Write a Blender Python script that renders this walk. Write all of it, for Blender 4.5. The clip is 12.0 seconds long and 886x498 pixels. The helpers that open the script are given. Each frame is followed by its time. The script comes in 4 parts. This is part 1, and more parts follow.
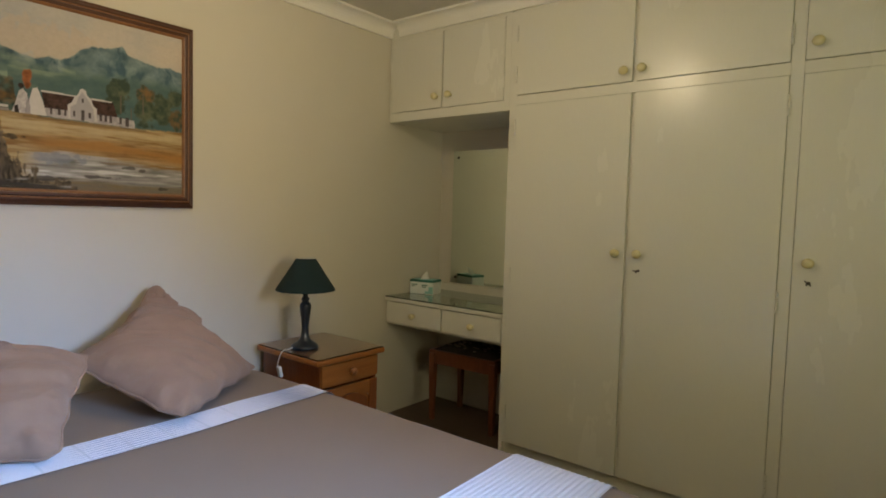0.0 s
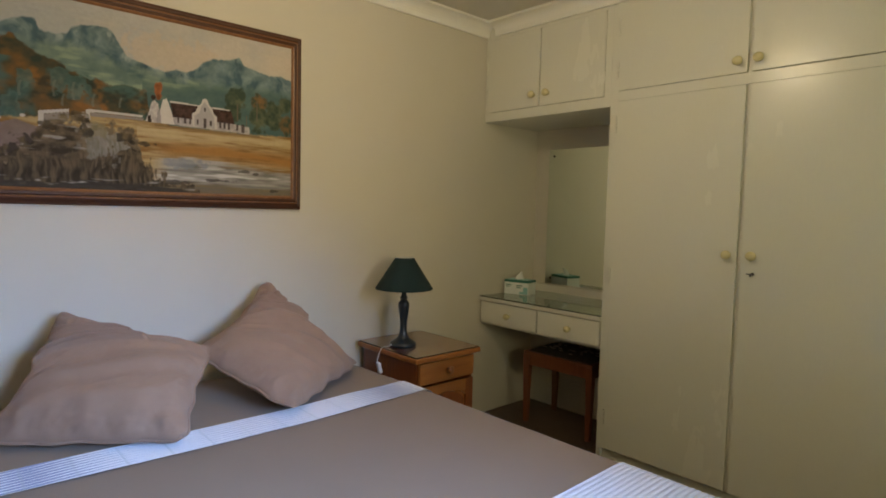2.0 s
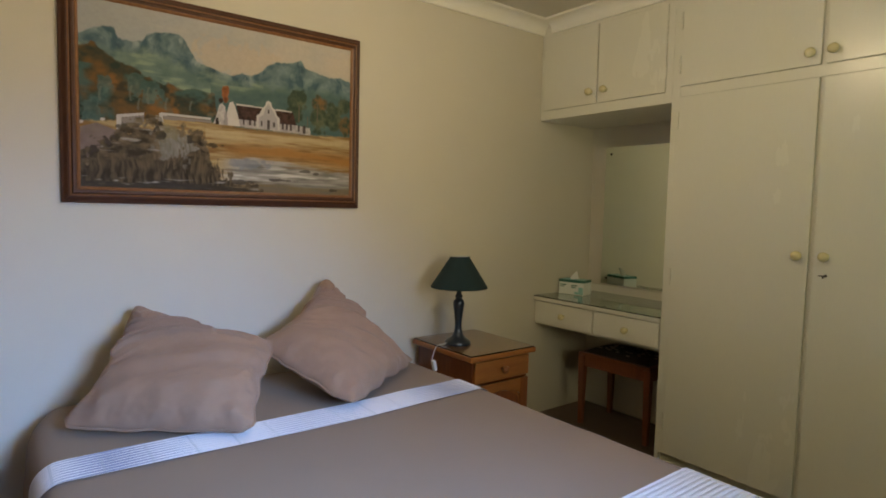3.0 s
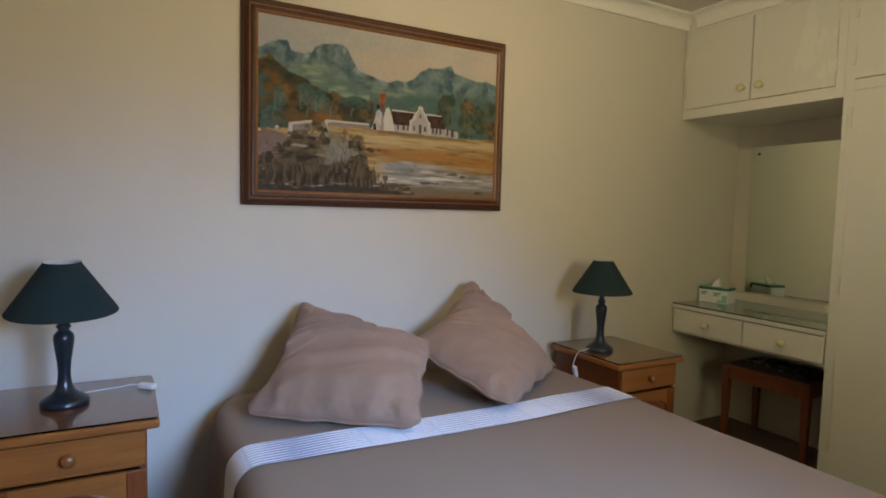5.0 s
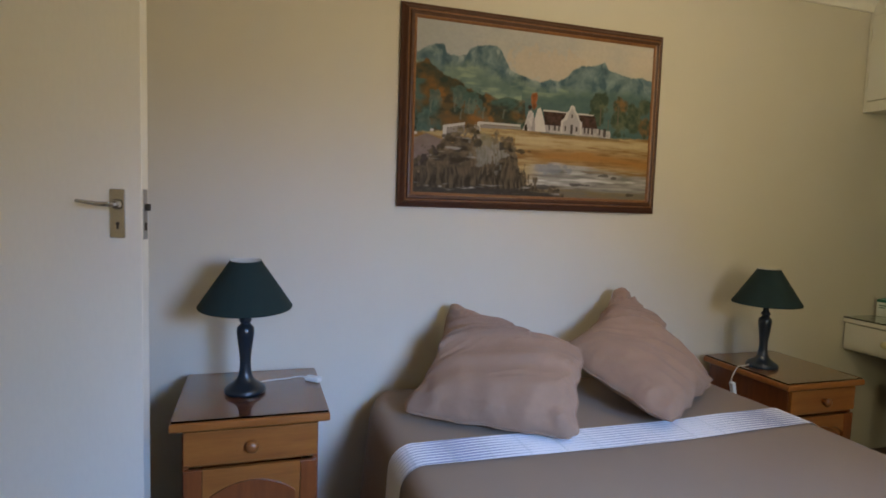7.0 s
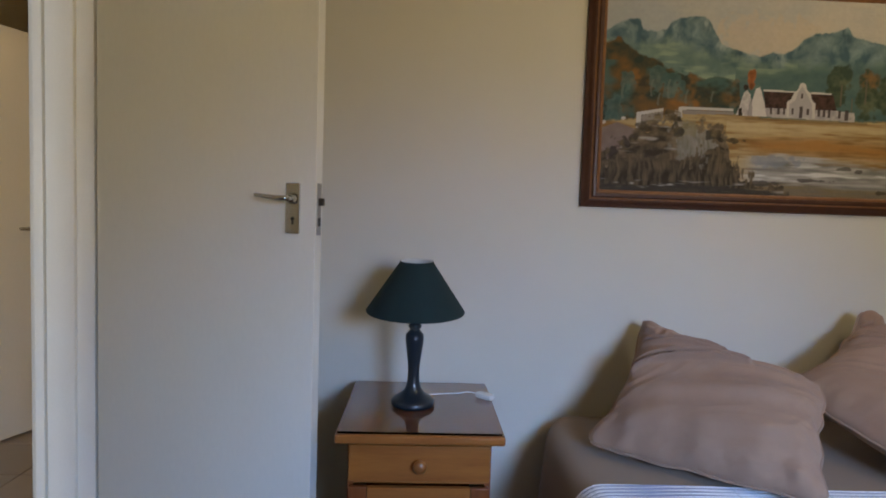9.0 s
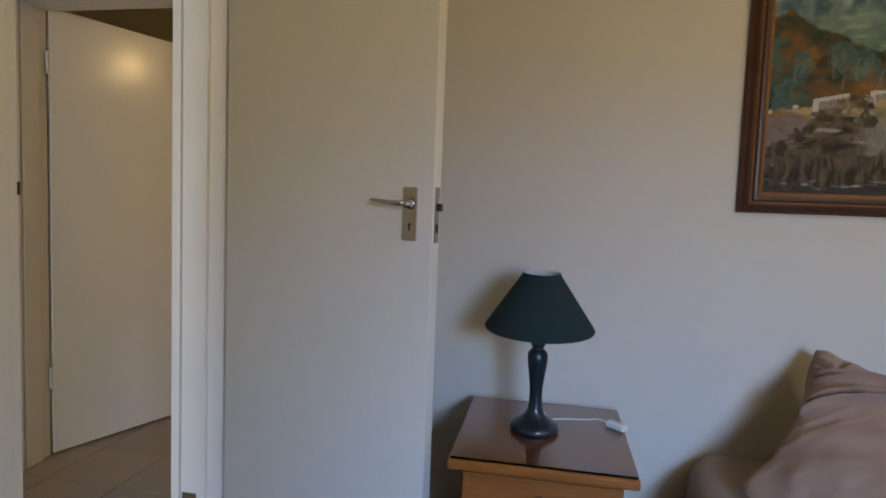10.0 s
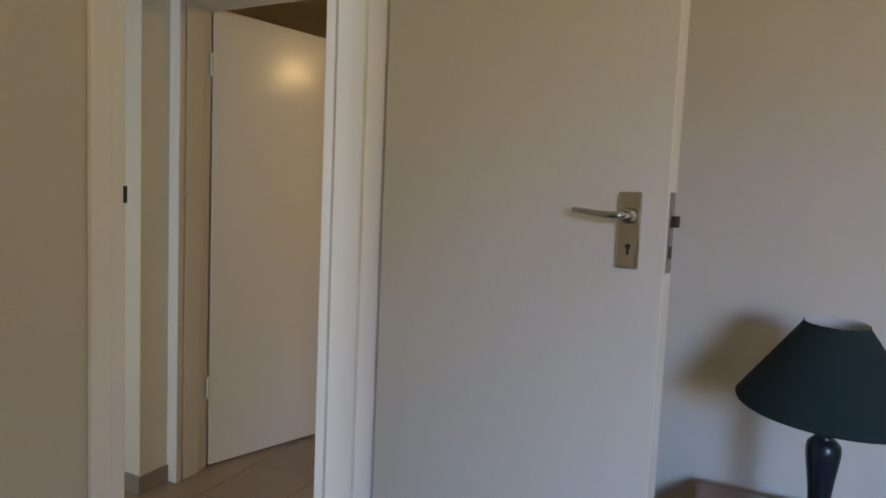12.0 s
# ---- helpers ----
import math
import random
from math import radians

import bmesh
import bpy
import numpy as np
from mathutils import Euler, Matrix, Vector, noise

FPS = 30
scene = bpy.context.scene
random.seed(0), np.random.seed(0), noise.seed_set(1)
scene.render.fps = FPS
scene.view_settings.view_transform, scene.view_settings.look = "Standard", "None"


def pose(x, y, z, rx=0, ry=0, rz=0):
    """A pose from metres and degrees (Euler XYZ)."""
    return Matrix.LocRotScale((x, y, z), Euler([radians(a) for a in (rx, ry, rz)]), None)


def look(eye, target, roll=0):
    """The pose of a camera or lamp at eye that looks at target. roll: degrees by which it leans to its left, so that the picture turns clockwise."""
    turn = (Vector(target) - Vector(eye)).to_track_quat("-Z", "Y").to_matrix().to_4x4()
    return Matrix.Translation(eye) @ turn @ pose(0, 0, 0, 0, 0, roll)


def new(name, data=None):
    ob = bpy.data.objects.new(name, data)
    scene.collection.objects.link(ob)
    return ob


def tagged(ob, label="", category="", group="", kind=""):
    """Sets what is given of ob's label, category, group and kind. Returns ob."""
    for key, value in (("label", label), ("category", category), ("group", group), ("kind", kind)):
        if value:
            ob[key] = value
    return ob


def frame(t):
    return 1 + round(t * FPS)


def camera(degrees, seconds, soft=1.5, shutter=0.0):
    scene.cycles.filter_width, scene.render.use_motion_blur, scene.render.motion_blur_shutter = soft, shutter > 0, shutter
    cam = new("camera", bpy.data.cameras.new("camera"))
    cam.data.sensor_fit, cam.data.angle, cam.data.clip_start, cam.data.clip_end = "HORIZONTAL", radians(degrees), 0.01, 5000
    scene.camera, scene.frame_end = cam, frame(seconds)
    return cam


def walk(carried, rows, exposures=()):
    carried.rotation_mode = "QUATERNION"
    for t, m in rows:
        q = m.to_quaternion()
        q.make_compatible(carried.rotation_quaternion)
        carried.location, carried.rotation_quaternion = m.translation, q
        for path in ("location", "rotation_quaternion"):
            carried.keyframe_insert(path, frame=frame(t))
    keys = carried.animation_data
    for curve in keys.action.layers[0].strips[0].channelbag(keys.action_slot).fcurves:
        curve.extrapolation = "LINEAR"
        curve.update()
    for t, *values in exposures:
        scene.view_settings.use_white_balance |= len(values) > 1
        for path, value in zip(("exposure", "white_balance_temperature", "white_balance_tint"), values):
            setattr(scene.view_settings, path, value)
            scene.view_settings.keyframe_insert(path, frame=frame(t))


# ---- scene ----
cam = camera(74.4, 12.0, soft=1.8)
PATH = [
    (0, (-0.272, 0.313, 1.249), (-1.53, 1.863, 1.124), 1.6),
    (0.5, (-0.28, 0.307, 1.256), (-1.595, 1.809, 1.127), 1.5),
    (1, (-0.287, 0.303, 1.254), (-1.657, 1.755, 1.124), 1.6),
    (1.5, (-0.294, 0.298, 1.255), (-1.715, 1.698, 1.122), 1.5),
    (2, (-0.311, 0.281, 1.251), (-1.783, 1.628, 1.116), 1.4),
    (2.5, (-0.313, 0.276, 1.249), (-1.84, 1.559, 1.11), 1.4),
    (4.5, (-0.425, 0.11, 1.243), (-2.137, 1.135, 1.104), 1.4),
    (5, (-0.456, 0.064, 1.238), (-2.209, 1.018, 1.101), 1.5),
    (5.5, (-0.476, 0.03, 1.236), (-2.271, 0.901, 1.099), 1.5),
    (6, (-0.51, -0.006, 1.243), (-2.34, 0.787, 1.097), 1.6),
    (6.5, (-0.527, -0.044, 1.245), (-2.391, 0.665, 1.096), 1.7),
    (7, (-0.547, -0.071, 1.259), (-2.444, 0.54, 1.097), 1.9),
    (9, (-0.782, -0.091, 1.195), (-2.777, -0.014, 1.074), 1.9),
    (9.5, (-0.872, -0.079, 1.216), (-2.861, -0.224, 1.072), 1.8),
    (10, (-0.924, -0.086, 1.22), (-2.887, -0.442, 1.072), 2.2),
    (10.5, (-0.995, -0.124, 1.223), (-2.929, -0.612, 1.075), 2.3),
    (11, (-1.099, -0.193, 1.227), (-3.004, -0.784, 1.08), 2.4),
    (11.5, (-1.196, -0.262, 1.224), (-3.06, -0.97, 1.072), 2.4),
    (12, (-1.288, -0.304, 1.227), (-3.101, -1.133, 1.076), 2.5),
]
SKY, GARDEN, GREENFILL, HALLDAYLIGHT, GLOBE, HALLGLOBE = 22.0, 12.8, 2.5, 19.0, 340.0, 230.0
EXPOSURES = [(0, 0.02), (3, 0.03), (5.5, 0.02), (9, -0.20), (12, -0.24)]
walk(cam, [(t, look(eye, target, roll)) for t, eye, target, roll in PATH], EXPOSURES)

# ---- the plan, in metres ----
XW, XE = -2.75, 0.62          # head wall, window wall
YS, YN = -1.07, 3.33          # door wall, wall behind the wardrobe
CEIL = 2.335
YF = 2.83                     # face of the built-in cupboards
HY0, HY1 = -2.34, -1.215      # hall, from wall to wall
TH = 0.145                    # thickness of the inner walls

# ---- world and lights ----
world = bpy.data.worlds.new("world")
scene.world = world
world.use_nodes = True
wn = world.node_tree
sky = wn.nodes.new("ShaderNodeTexSky")
sky.sky_type, sky.sun_disc = "NISHITA", False
sky.sun_elevation, sky.sun_rotation = radians(52), radians(265)
wn.links.new(sky.outputs[0], wn.nodes["Background"].inputs[0])
wn.nodes["Background"].inputs[1].default_value = 0.08

sun = new("sun", bpy.data.lights.new("sun", "SUN"))
sun.data.energy, sun.data.angle, sun.data.color = 3.0, radians(0.5), (1, 0.95, 0.86)
sun.matrix_world = look((-30, -3, 38), (0, 0, 0))


def window_lamp(name, eye, way, energy, colour, spread, width, height):
    """Daylight that enters by a window: an area lamp in its opening."""
    lamp = new(name, bpy.data.lights.new(name, "AREA"))
    lamp.data.shape, lamp.data.size, lamp.data.size_y = "RECTANGLE", width, height
    lamp.data.energy, lamp.data.color, lamp.data.spread = energy, colour, radians(spread)
    lamp.matrix_world = look(eye, Vector(eye) + Vector(way))


window_lamp("sky_light", (XE - 0.02, 1.05, 1.55), (-1, -0.22, -0.63), SKY, (0.22, 0.465, 1.0), 68, 0.75, 0.6)
window_lamp("garden_light", (XE - 0.02, 0.95, 1.40), (-1, -0.22, 0.36), GARDEN, (0.98, 0.765, 0.455), 122, 0.8, 0.65)
# added yellow-green fill turned to the cupboard side; no such source known
window_lamp("green_fill_light", (XE - 0.024, 1.15, 1.40), (-1, 0.75, 0.16), GREENFILL, (0.95, 0.95, 0.46), 110, 0.8, 0.65)
# bluish lamp added to brighten the hall; its window's place is assumed
window_lamp("hall_added_daylight", (XE + 0.73, -1.80, 1.5), (-1, 0, -0.2), HALLDAYLIGHT, (0.66, 0.80, 1.0), 110, 0.7, 0.9)


# ---- materials ----
def node(nt, kind, **values):
    n = nt.nodes.new("ShaderNode" + kind)
    for key, value in values.items():
        n.inputs[key].default_value = value
    return n


def material(name, a, b=None, rough=0.5, metal=0.0, scale=8.0, fine=120.0, bump=0.1, stretch=(1, 1, 1), spread=0.5, vary=0.06, coat=0.0, per="", sheen=0.0, depth=0.01):
    """A surface of two colours mixed by a coarse noise, with a fine grain in brightness, gloss and relief."""
    m = bpy.data.materials.new(name)
    m.use_nodes = True
    nt, L = m.node_tree, m.node_tree.links
    p = nt.nodes["Principled BSDF"]
    b = b or tuple(c * 0.86 for c in a)
    tc = nt.nodes.new("ShaderNodeTexCoord")
    mp = node(nt, "Mapping", Scale=stretch)
    L.new(tc.outputs["Object"], mp.inputs["Vector"])
    n1 = node(nt, "TexNoise", Scale=scale, Detail=5.0, Roughness=0.6)
    n2 = node(nt, "TexNoise", Scale=fine, Detail=3.0)
    L.new(mp.outputs[0], n1.inputs["Vector"])
    L.new(mp.outputs[0], n2.inputs["Vector"])
    ramp = nt.nodes.new("ShaderNodeValToRGB")
    ramp.color_ramp.elements[0].position, ramp.color_ramp.elements[1].position = 0.5 - spread / 2, 0.5 + spread / 2
    ramp.color_ramp.elements[0].color, ramp.color_ramp.elements[1].color = (*b, 1), (*a, 1)
    L.new(n1.outputs["Fac"], ramp.inputs[0])
    hsv = node(nt, "HueSaturation", Hue=0.5, Saturation=1.0)
    rng = node(nt, "MapRange")
    rng.inputs["To Min"].default_value, rng.inputs["To Max"].default_value = 1 - vary, 1 + vary
    if per == "object":
        info = nt.nodes.new("ShaderNodeObjectInfo")
        L.new(info.outputs["Random"], rng.inputs["Value"])
    else:
        L.new(n2.outputs["Fac"], rng.inputs["Value"])
    L.new(rng.outputs[0], hsv.inputs["Value"])
    L.new(ramp.outputs[0], hsv.inputs["Color"])
    L.new(hsv.outputs[0], p.inputs["Base Color"])
    rr = node(nt, "MapRange")
    rr.inputs["To Min"].default_value, rr.inputs["To Max"].default_value = rough * 0.94, min(1, rough * 1.06)
    L.new(n1.outputs["Fac"], rr.inputs["Value"])
    L.new(rr.outputs[0], p.inputs["Roughness"])
    bp = node(nt, "Bump", Strength=bump, Distance=depth)
    add = nt.nodes.new("ShaderNodeMath")
    add.operation = "ADD"
    L.new(n2.outputs["Fac"], add.inputs[0])
    L.new(n1.outputs["Fac"], add.inputs[1])
    L.new(add.outputs[0], bp.inputs["Height"])
    L.new(bp.outputs[0], p.inputs["Normal"])
    p.inputs["Metallic"].default_value = metal
    p.inputs["Coat Weight"].default_value = coat
    p.inputs["Coat Roughness"].default_value = 0.08
    p.inputs["Sheen Weight"].default_value = sheen
    return m


def glow(name, colour, strength):
    m = bpy.data.materials.new(name)
    m.use_nodes = True
    p = m.node_tree.nodes["Principled BSDF"]
    p.inputs["Base Color"].default_value = (0.9, 0.88, 0.8, 1)
    p.inputs["Emission Color"].default_value = (*colour, 1)
    p.inputs["Emission Strength"].default_value = strength
    return m


def wood(name, light, dark, rough=0.35, stretch=(14, 14, 1.2)):
    """Straight grain along the stretched axis, with slow bands of darker wood."""
    m = material(name, light, dark, rough, scale=3.0, fine=22.0, bump=0.06, stretch=stretch, spread=0.45, vary=0.12, coat=0.25, depth=0.002)
    return m


def oil_paint(name, rough=0.62):
    """Brushed oil colour, as laid on the canvas, with a little relief and gloss."""
    m = bpy.data.materials.new(name)
    m.use_nodes = True
    nt, L = m.node_tree, m.node_tree.links
    p = nt.nodes["Principled BSDF"]
    colour = nt.nodes.new("ShaderNodeAttribute")
    colour.attribute_name = "paint"
    L.new(colour.outputs["Color"], p.inputs["Base Color"])
    tc = nt.nodes.new("ShaderNodeTexCoord")
    n = node(nt, "TexNoise", Scale=160.0, Detail=4.0)
    L.new(tc.outputs["Object"], n.inputs["Vector"])
    bp = node(nt, "Bump", Strength=0.25, Distance=0.002)
    L.new(n.outputs["Fac"], bp.inputs["Height"])
    L.new(bp.outputs[0], p.inputs["Normal"])
    p.inputs["Roughness"].default_value = rough
    p.inputs["Specular IOR Level"].default_value = 0.15
    return m


def striped(name, a, b, pitch, cross, width, amount):
    """White ribbed weave: darker lines between the ribs, faint threads across."""
    m = material(name, a, tuple(c * 0.93 for c in a), 0.85, scale=20, fine=350, bump=0.25, vary=0.06)
    nt, L = m.node_tree, m.node_tree.links
    p = nt.nodes["Principled BSDF"]
    source = p.inputs["Base Color"].links[0].from_socket
    tc = nt.nodes.new("ShaderNodeTexCoord")
    sep = nt.nodes.new("ShaderNodeSeparateXYZ")
    L.new(tc.outputs["Object"], sep.inputs[0])

    def lines(axis, period, width):
        k = nt.nodes.new("ShaderNodeMath")
        k.operation = "DIVIDE"
        k.inputs[1].default_value = period
        L.new(sep.outputs[axis], k.inputs[0])
        f = nt.nodes.new("ShaderNodeMath")
        f.operation = "FRACT"
        L.new(k.outputs[0], f.inputs[0])
        c = nt.nodes.new("ShaderNodeMath")
        c.operation = "LESS_THAN"
        c.inputs[1].default_value = width
        L.new(f.outputs[0], c.inputs[0])
        return c.outputs[0]

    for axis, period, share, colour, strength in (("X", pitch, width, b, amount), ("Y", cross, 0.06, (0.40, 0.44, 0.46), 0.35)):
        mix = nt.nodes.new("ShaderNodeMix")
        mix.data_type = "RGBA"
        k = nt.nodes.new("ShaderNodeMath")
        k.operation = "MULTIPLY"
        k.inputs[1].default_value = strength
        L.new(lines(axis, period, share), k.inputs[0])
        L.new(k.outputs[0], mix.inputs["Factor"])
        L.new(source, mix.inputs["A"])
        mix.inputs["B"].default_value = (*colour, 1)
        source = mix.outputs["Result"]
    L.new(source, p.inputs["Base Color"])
    return m


def glass(name, tint=(0.9, 0.97, 0.94), rough=0.02):
    m = bpy.data.materials.new(name)
    m.use_nodes = True
    p = m.node_tree.nodes["Principled BSDF"]
    p.inputs["Base Color"].default_value = (*tint, 1)
    p.inputs["Transmission Weight"].default_value = 1
    p.inputs["Roughness"].default_value = rough
    p.inputs["IOR"].default_value = 1.45
    return m


M_WALL = material("cream_wall_paint", (0.61, 0.575, 0.49), (0.585, 0.545, 0.46), 0.75, scale=2.2, fine=260, bump=0.08, vary=0.03)
M_HALL = material("hall_wall_paint", (0.80, 0.76, 0.62), (0.77, 0.725, 0.585), 0.7, scale=2.5, fine=240, bump=0.08, vary=0.03)
M_CEIL = material("ceiling_paint", (0.64, 0.61, 0.53), (0.61, 0.58, 0.50), 0.85, scale=3, fine=200, bump=0.08, vary=0.03)
M_CORNICE = material("cornice_paint", (0.84, 0.82, 0.76), (0.80, 0.78, 0.71), 0.6, scale=5, fine=180, bump=0.05, vary=0.03)
M_CUPBOARD = material("cupboard_enamel", (0.71, 0.695, 0.615), (0.70, 0.685, 0.603), 0.27, scale=3.0, fine=90, bump=0.02, vary=0.02, stretch=(1, 1, 0.35))
M_DOOR = material("door_enamel", (0.84, 0.81, 0.72), (0.81, 0.78, 0.685), 0.20, scale=2.6, fine=90, bump=0.04, vary=0.03, stretch=(1, 1, 0.4))
M_FRAME = material("door_frame_enamel", (0.87, 0.85, 0.79), (0.84, 0.815, 0.75), 0.32, scale=6, fine=140, bump=0.04, vary=0.03)
# near-black colour stands in for the shade inside gaps and holes
M_GAP = material("dark_gap", (0.05, 0.045, 0.035), (0.035, 0.03, 0.025), 0.9)
M_KNOB = material("cream_knob", (0.70, 0.63, 0.37), (0.64, 0.57, 0.32), 0.25, scale=30, fine=200, bump=0.02)
M_STEEL = material("satin_steel", (0.60, 0.59, 0.57), (0.52, 0.51, 0.49), 0.14, metal=1.0, scale=20, fine=300, bump=0.03)
M_FACE = material("dull_steel", (0.40, 0.38, 0.35), (0.33, 0.31, 0.28), 0.35, metal=0.8, scale=30, fine=300, bump=0.03)
M_DARKMETAL = material("dark_metal", (0.07, 0.06, 0.05), (0.04, 0.035, 0.03), 0.45, metal=0.6, scale=30, fine=200)
M_PINE = wood("honey_pine", (0.31, 0.115, 0.028), (0.21, 0.07, 0.017), 0.33, (2.0, 16, 16))
M_PINE_UP = wood("honey_pine_upright", (0.23, 0.064, 0.013), (0.155, 0.038, 0.008), 0.36, (16, 16, 1.6))
M_PINE_ACROSS = wood("honey_pine_across", (0.34, 0.122, 0.024), (0.235, 0.074, 0.014), 0.33, (16, 1.6, 16))
M_STOOLWOOD = wood("stool_wood", (0.20, 0.064, 0.025), (0.135, 0.04, 0.016), 0.4, (16, 16, 1.6))
M_GLASS = glass("clear_glass")
M_TOPGLASS = glass("greenish_glass", (0.80, 0.90, 0.85))
M_TABLEGLASS = glass("table_glass", (0.98, 0.965, 0.945))
M_GREEN = material("dark_green_cloth", (0.006, 0.024, 0.026), (0.005, 0.018, 0.02), 0.9, scale=30, fine=700, bump=0.25, sheen=0.0, depth=0.002)
M_LINING = material("white_shade_lining", (0.60, 0.59, 0.56), (0.55, 0.54, 0.51), 0.8)
M_NAVY = material("dark_blue_glaze", (0.009, 0.018, 0.028), (0.006, 0.012, 0.020), 0.32, scale=12, fine=150, bump=0.04, coat=0.25)
M_PLASTIC = material("white_plastic", (0.78, 0.77, 0.74), (0.72, 0.71, 0.68), 0.35, scale=20, fine=200, bump=0.02)
M_SPREAD = material("beige_bedspread", (0.275, 0.203, 0.146), (0.255, 0.187, 0.134), 0.95, scale=5, fine=520, bump=0.22, vary=0.05, sheen=0.05, depth=0.004)
M_CUSHION = material("beige_fleece", (0.345, 0.220, 0.152), (0.30, 0.187, 0.127), 0.95, scale=14, fine=420, bump=0.35, vary=0.07, sheen=0.12, depth=0.006)
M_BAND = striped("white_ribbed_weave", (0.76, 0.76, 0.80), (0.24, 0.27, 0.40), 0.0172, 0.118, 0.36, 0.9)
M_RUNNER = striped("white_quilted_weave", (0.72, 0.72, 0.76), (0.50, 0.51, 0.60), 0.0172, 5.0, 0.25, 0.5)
M_FLOOR = material("brown_bedroom_floor", (0.10, 0.066, 0.048), (0.07, 0.045, 0.032), 0.55, scale=6, fine=150, bump=0.15, vary=0.1)
M_TILE = material("beige_floor_tile", (0.34, 0.27, 0.20), (0.305, 0.24, 0.175), 0.34, scale=3.5, fine=60, bump=0.015, vary=0.07, per="object", depth=0.002)
M_GROUT = material("grey_grout", (0.20, 0.17, 0.14), (0.15, 0.13, 0.11), 0.9, scale=40, fine=300)
M_SKIRT = material("grey_skirting_tile", (0.33, 0.29, 0.25), (0.28, 0.24, 0.20), 0.35, scale=12, fine=160, bump=0.04)
M_MOULD = material("mahogany_moulding", (0.085, 0.029, 0.013), (0.048, 0.016, 0.008), 0.40, scale=25, fine=160, bump=0.05, vary=0.12)
M_GILT = material("worn_gilt_moulding", (0.28, 0.125, 0.042), (0.16, 0.065, 0.025), 0.42, scale=40, fine=200, bump=0.05, vary=0.12)
M_OIL = oil_paint("oil_paint")
M_TISSUE_BOX = material("white_card", (0.74, 0.77, 0.74), (0.70, 0.73, 0.71), 0.5, scale=20, fine=200, bump=0.02)
M_BOX_GREEN = material("green_print", (0.02, 0.16, 0.12), (0.015, 0.12, 0.09), 0.5)
M_BOX_TEAL = material("teal_print", (0.22, 0.48, 0.46), (0.35, 0.58, 0.55), 0.5, scale=60)
M_PAPER = material("tissue_paper", (0.85, 0.85, 0.83), (0.80, 0.80, 0.78), 0.9, scale=30, bump=0.2)
M_TAPESTRY = material("dark_tapestry", (0.055, 0.038, 0.032), (0.02, 0.015, 0.014), 0.9, scale=60, fine=500, bump=0.4, vary=0.3)
M_TAPESTRY_LIGHT = material("pale_tapestry_thread", (0.42, 0.36, 0.30), (0.28, 0.20, 0.17), 0.9, scale=90)
M_GROUND = material("garden_ground", (0.22, 0.19, 0.11), (0.12, 0.15, 0.06), 0.95, scale=0.6, fine=12, bump=0.4)
M_ROOF = material("roof_sheet", (0.30, 0.26, 0.22), None, 0.7)
M_LIT = glow("lit_globe", (1.0, 0.80, 0.51), GLOBE)
M_LIT_HALL = glow("lit_hall_globe", (1.0, 0.65, 0.27), HALLGLOBE)

m = bpy.data.materials.new("silvered_mirror")
m.use_nodes = True
m.node_tree.nodes["Principled BSDF"].inputs["Base Color"].default_value = (0.80, 0.86, 0.80, 1)
m.node_tree.nodes["Principled BSDF"].inputs["Metallic"].default_value = 1
m.node_tree.nodes["Principled BSDF"].inputs["Roughness"].default_value = 0.02
M_MIRROR = m


# ---- mesh helpers ----
def box(bm, x0, x1, y0, y1, z0, z1, bevel=0.0, segments=2):
    made = bmesh.ops.create_cube(bm, size=1, matrix=Matrix.Translation(((x0 + x1) / 2, (y0 + y1) / 2, (z0 + z1) / 2)) @ Matrix.Diagonal((x1 - x0, y1 - y0, z1 - z0, 1)))["verts"]
    if bevel:
        edges = list({e for v in made for e in v.link_edges})
        bmesh.ops.bevel(bm, geom=edges, offset=bevel, segments=segments, affect="EDGES", profile=0.6)


def a_box(*sizes, bevel=0.0, segments=2):
    bm = bmesh.new()
    box(bm, *sizes, bevel=bevel, segments=segments)
    return bm


def lathe(profile, segments=32):
    """A turned body round the z axis, from (radius, height) pairs."""
    bm = bmesh.new()
    rings = []
    for r, z in profile:
        rings.append([bm.verts.new((r * math.cos(a), r * math.sin(a), z)) for a in (2 * math.pi * i / segments for i in range(segments))])
    for a, b in zip(rings, rings[1:]):
        for i in range(segments):
            j = (i + 1) % segments
            bm.faces.new((a[i], a[j], b[j], b[i]))
    bm.faces.new(list(reversed(rings[0])))
    bm.faces.new(rings[-1])
    return bm


def tube(points, radius, sides=8, end=1.0, flat=1.0):
    """A round cord along the points; end: how thick its end is, flat: how flat its section."""
    bm = bmesh.new()
    points = [Vector(p) for p in points]
    rings = []
    for i, p in enumerate(points):
        way = (points[min(i + 1, len(points) - 1)] - points[max(i - 1, 0)]).normalized()
        side = way.cross(Vector((0.13, 0.21, 0.97))).normalized()
        up = side.cross(way)
        thick = radius * (1 + (end - 1) * i / max(1, len(points) - 1))
        rings.append([bm.verts.new(p + thick * (side * math.cos(a) + flat * up * math.sin(a))) for a in (2 * math.pi * k / sides for k in range(sides))])
    for a, b in zip(rings, rings[1:]):
        for k in range(sides):
            j = (k + 1) % sides
            bm.faces.new((a[k], a[j], b[j], b[k]))
    bm.faces.new(list(reversed(rings[0])))
    bm.faces.new(rings[-1])
    return bm


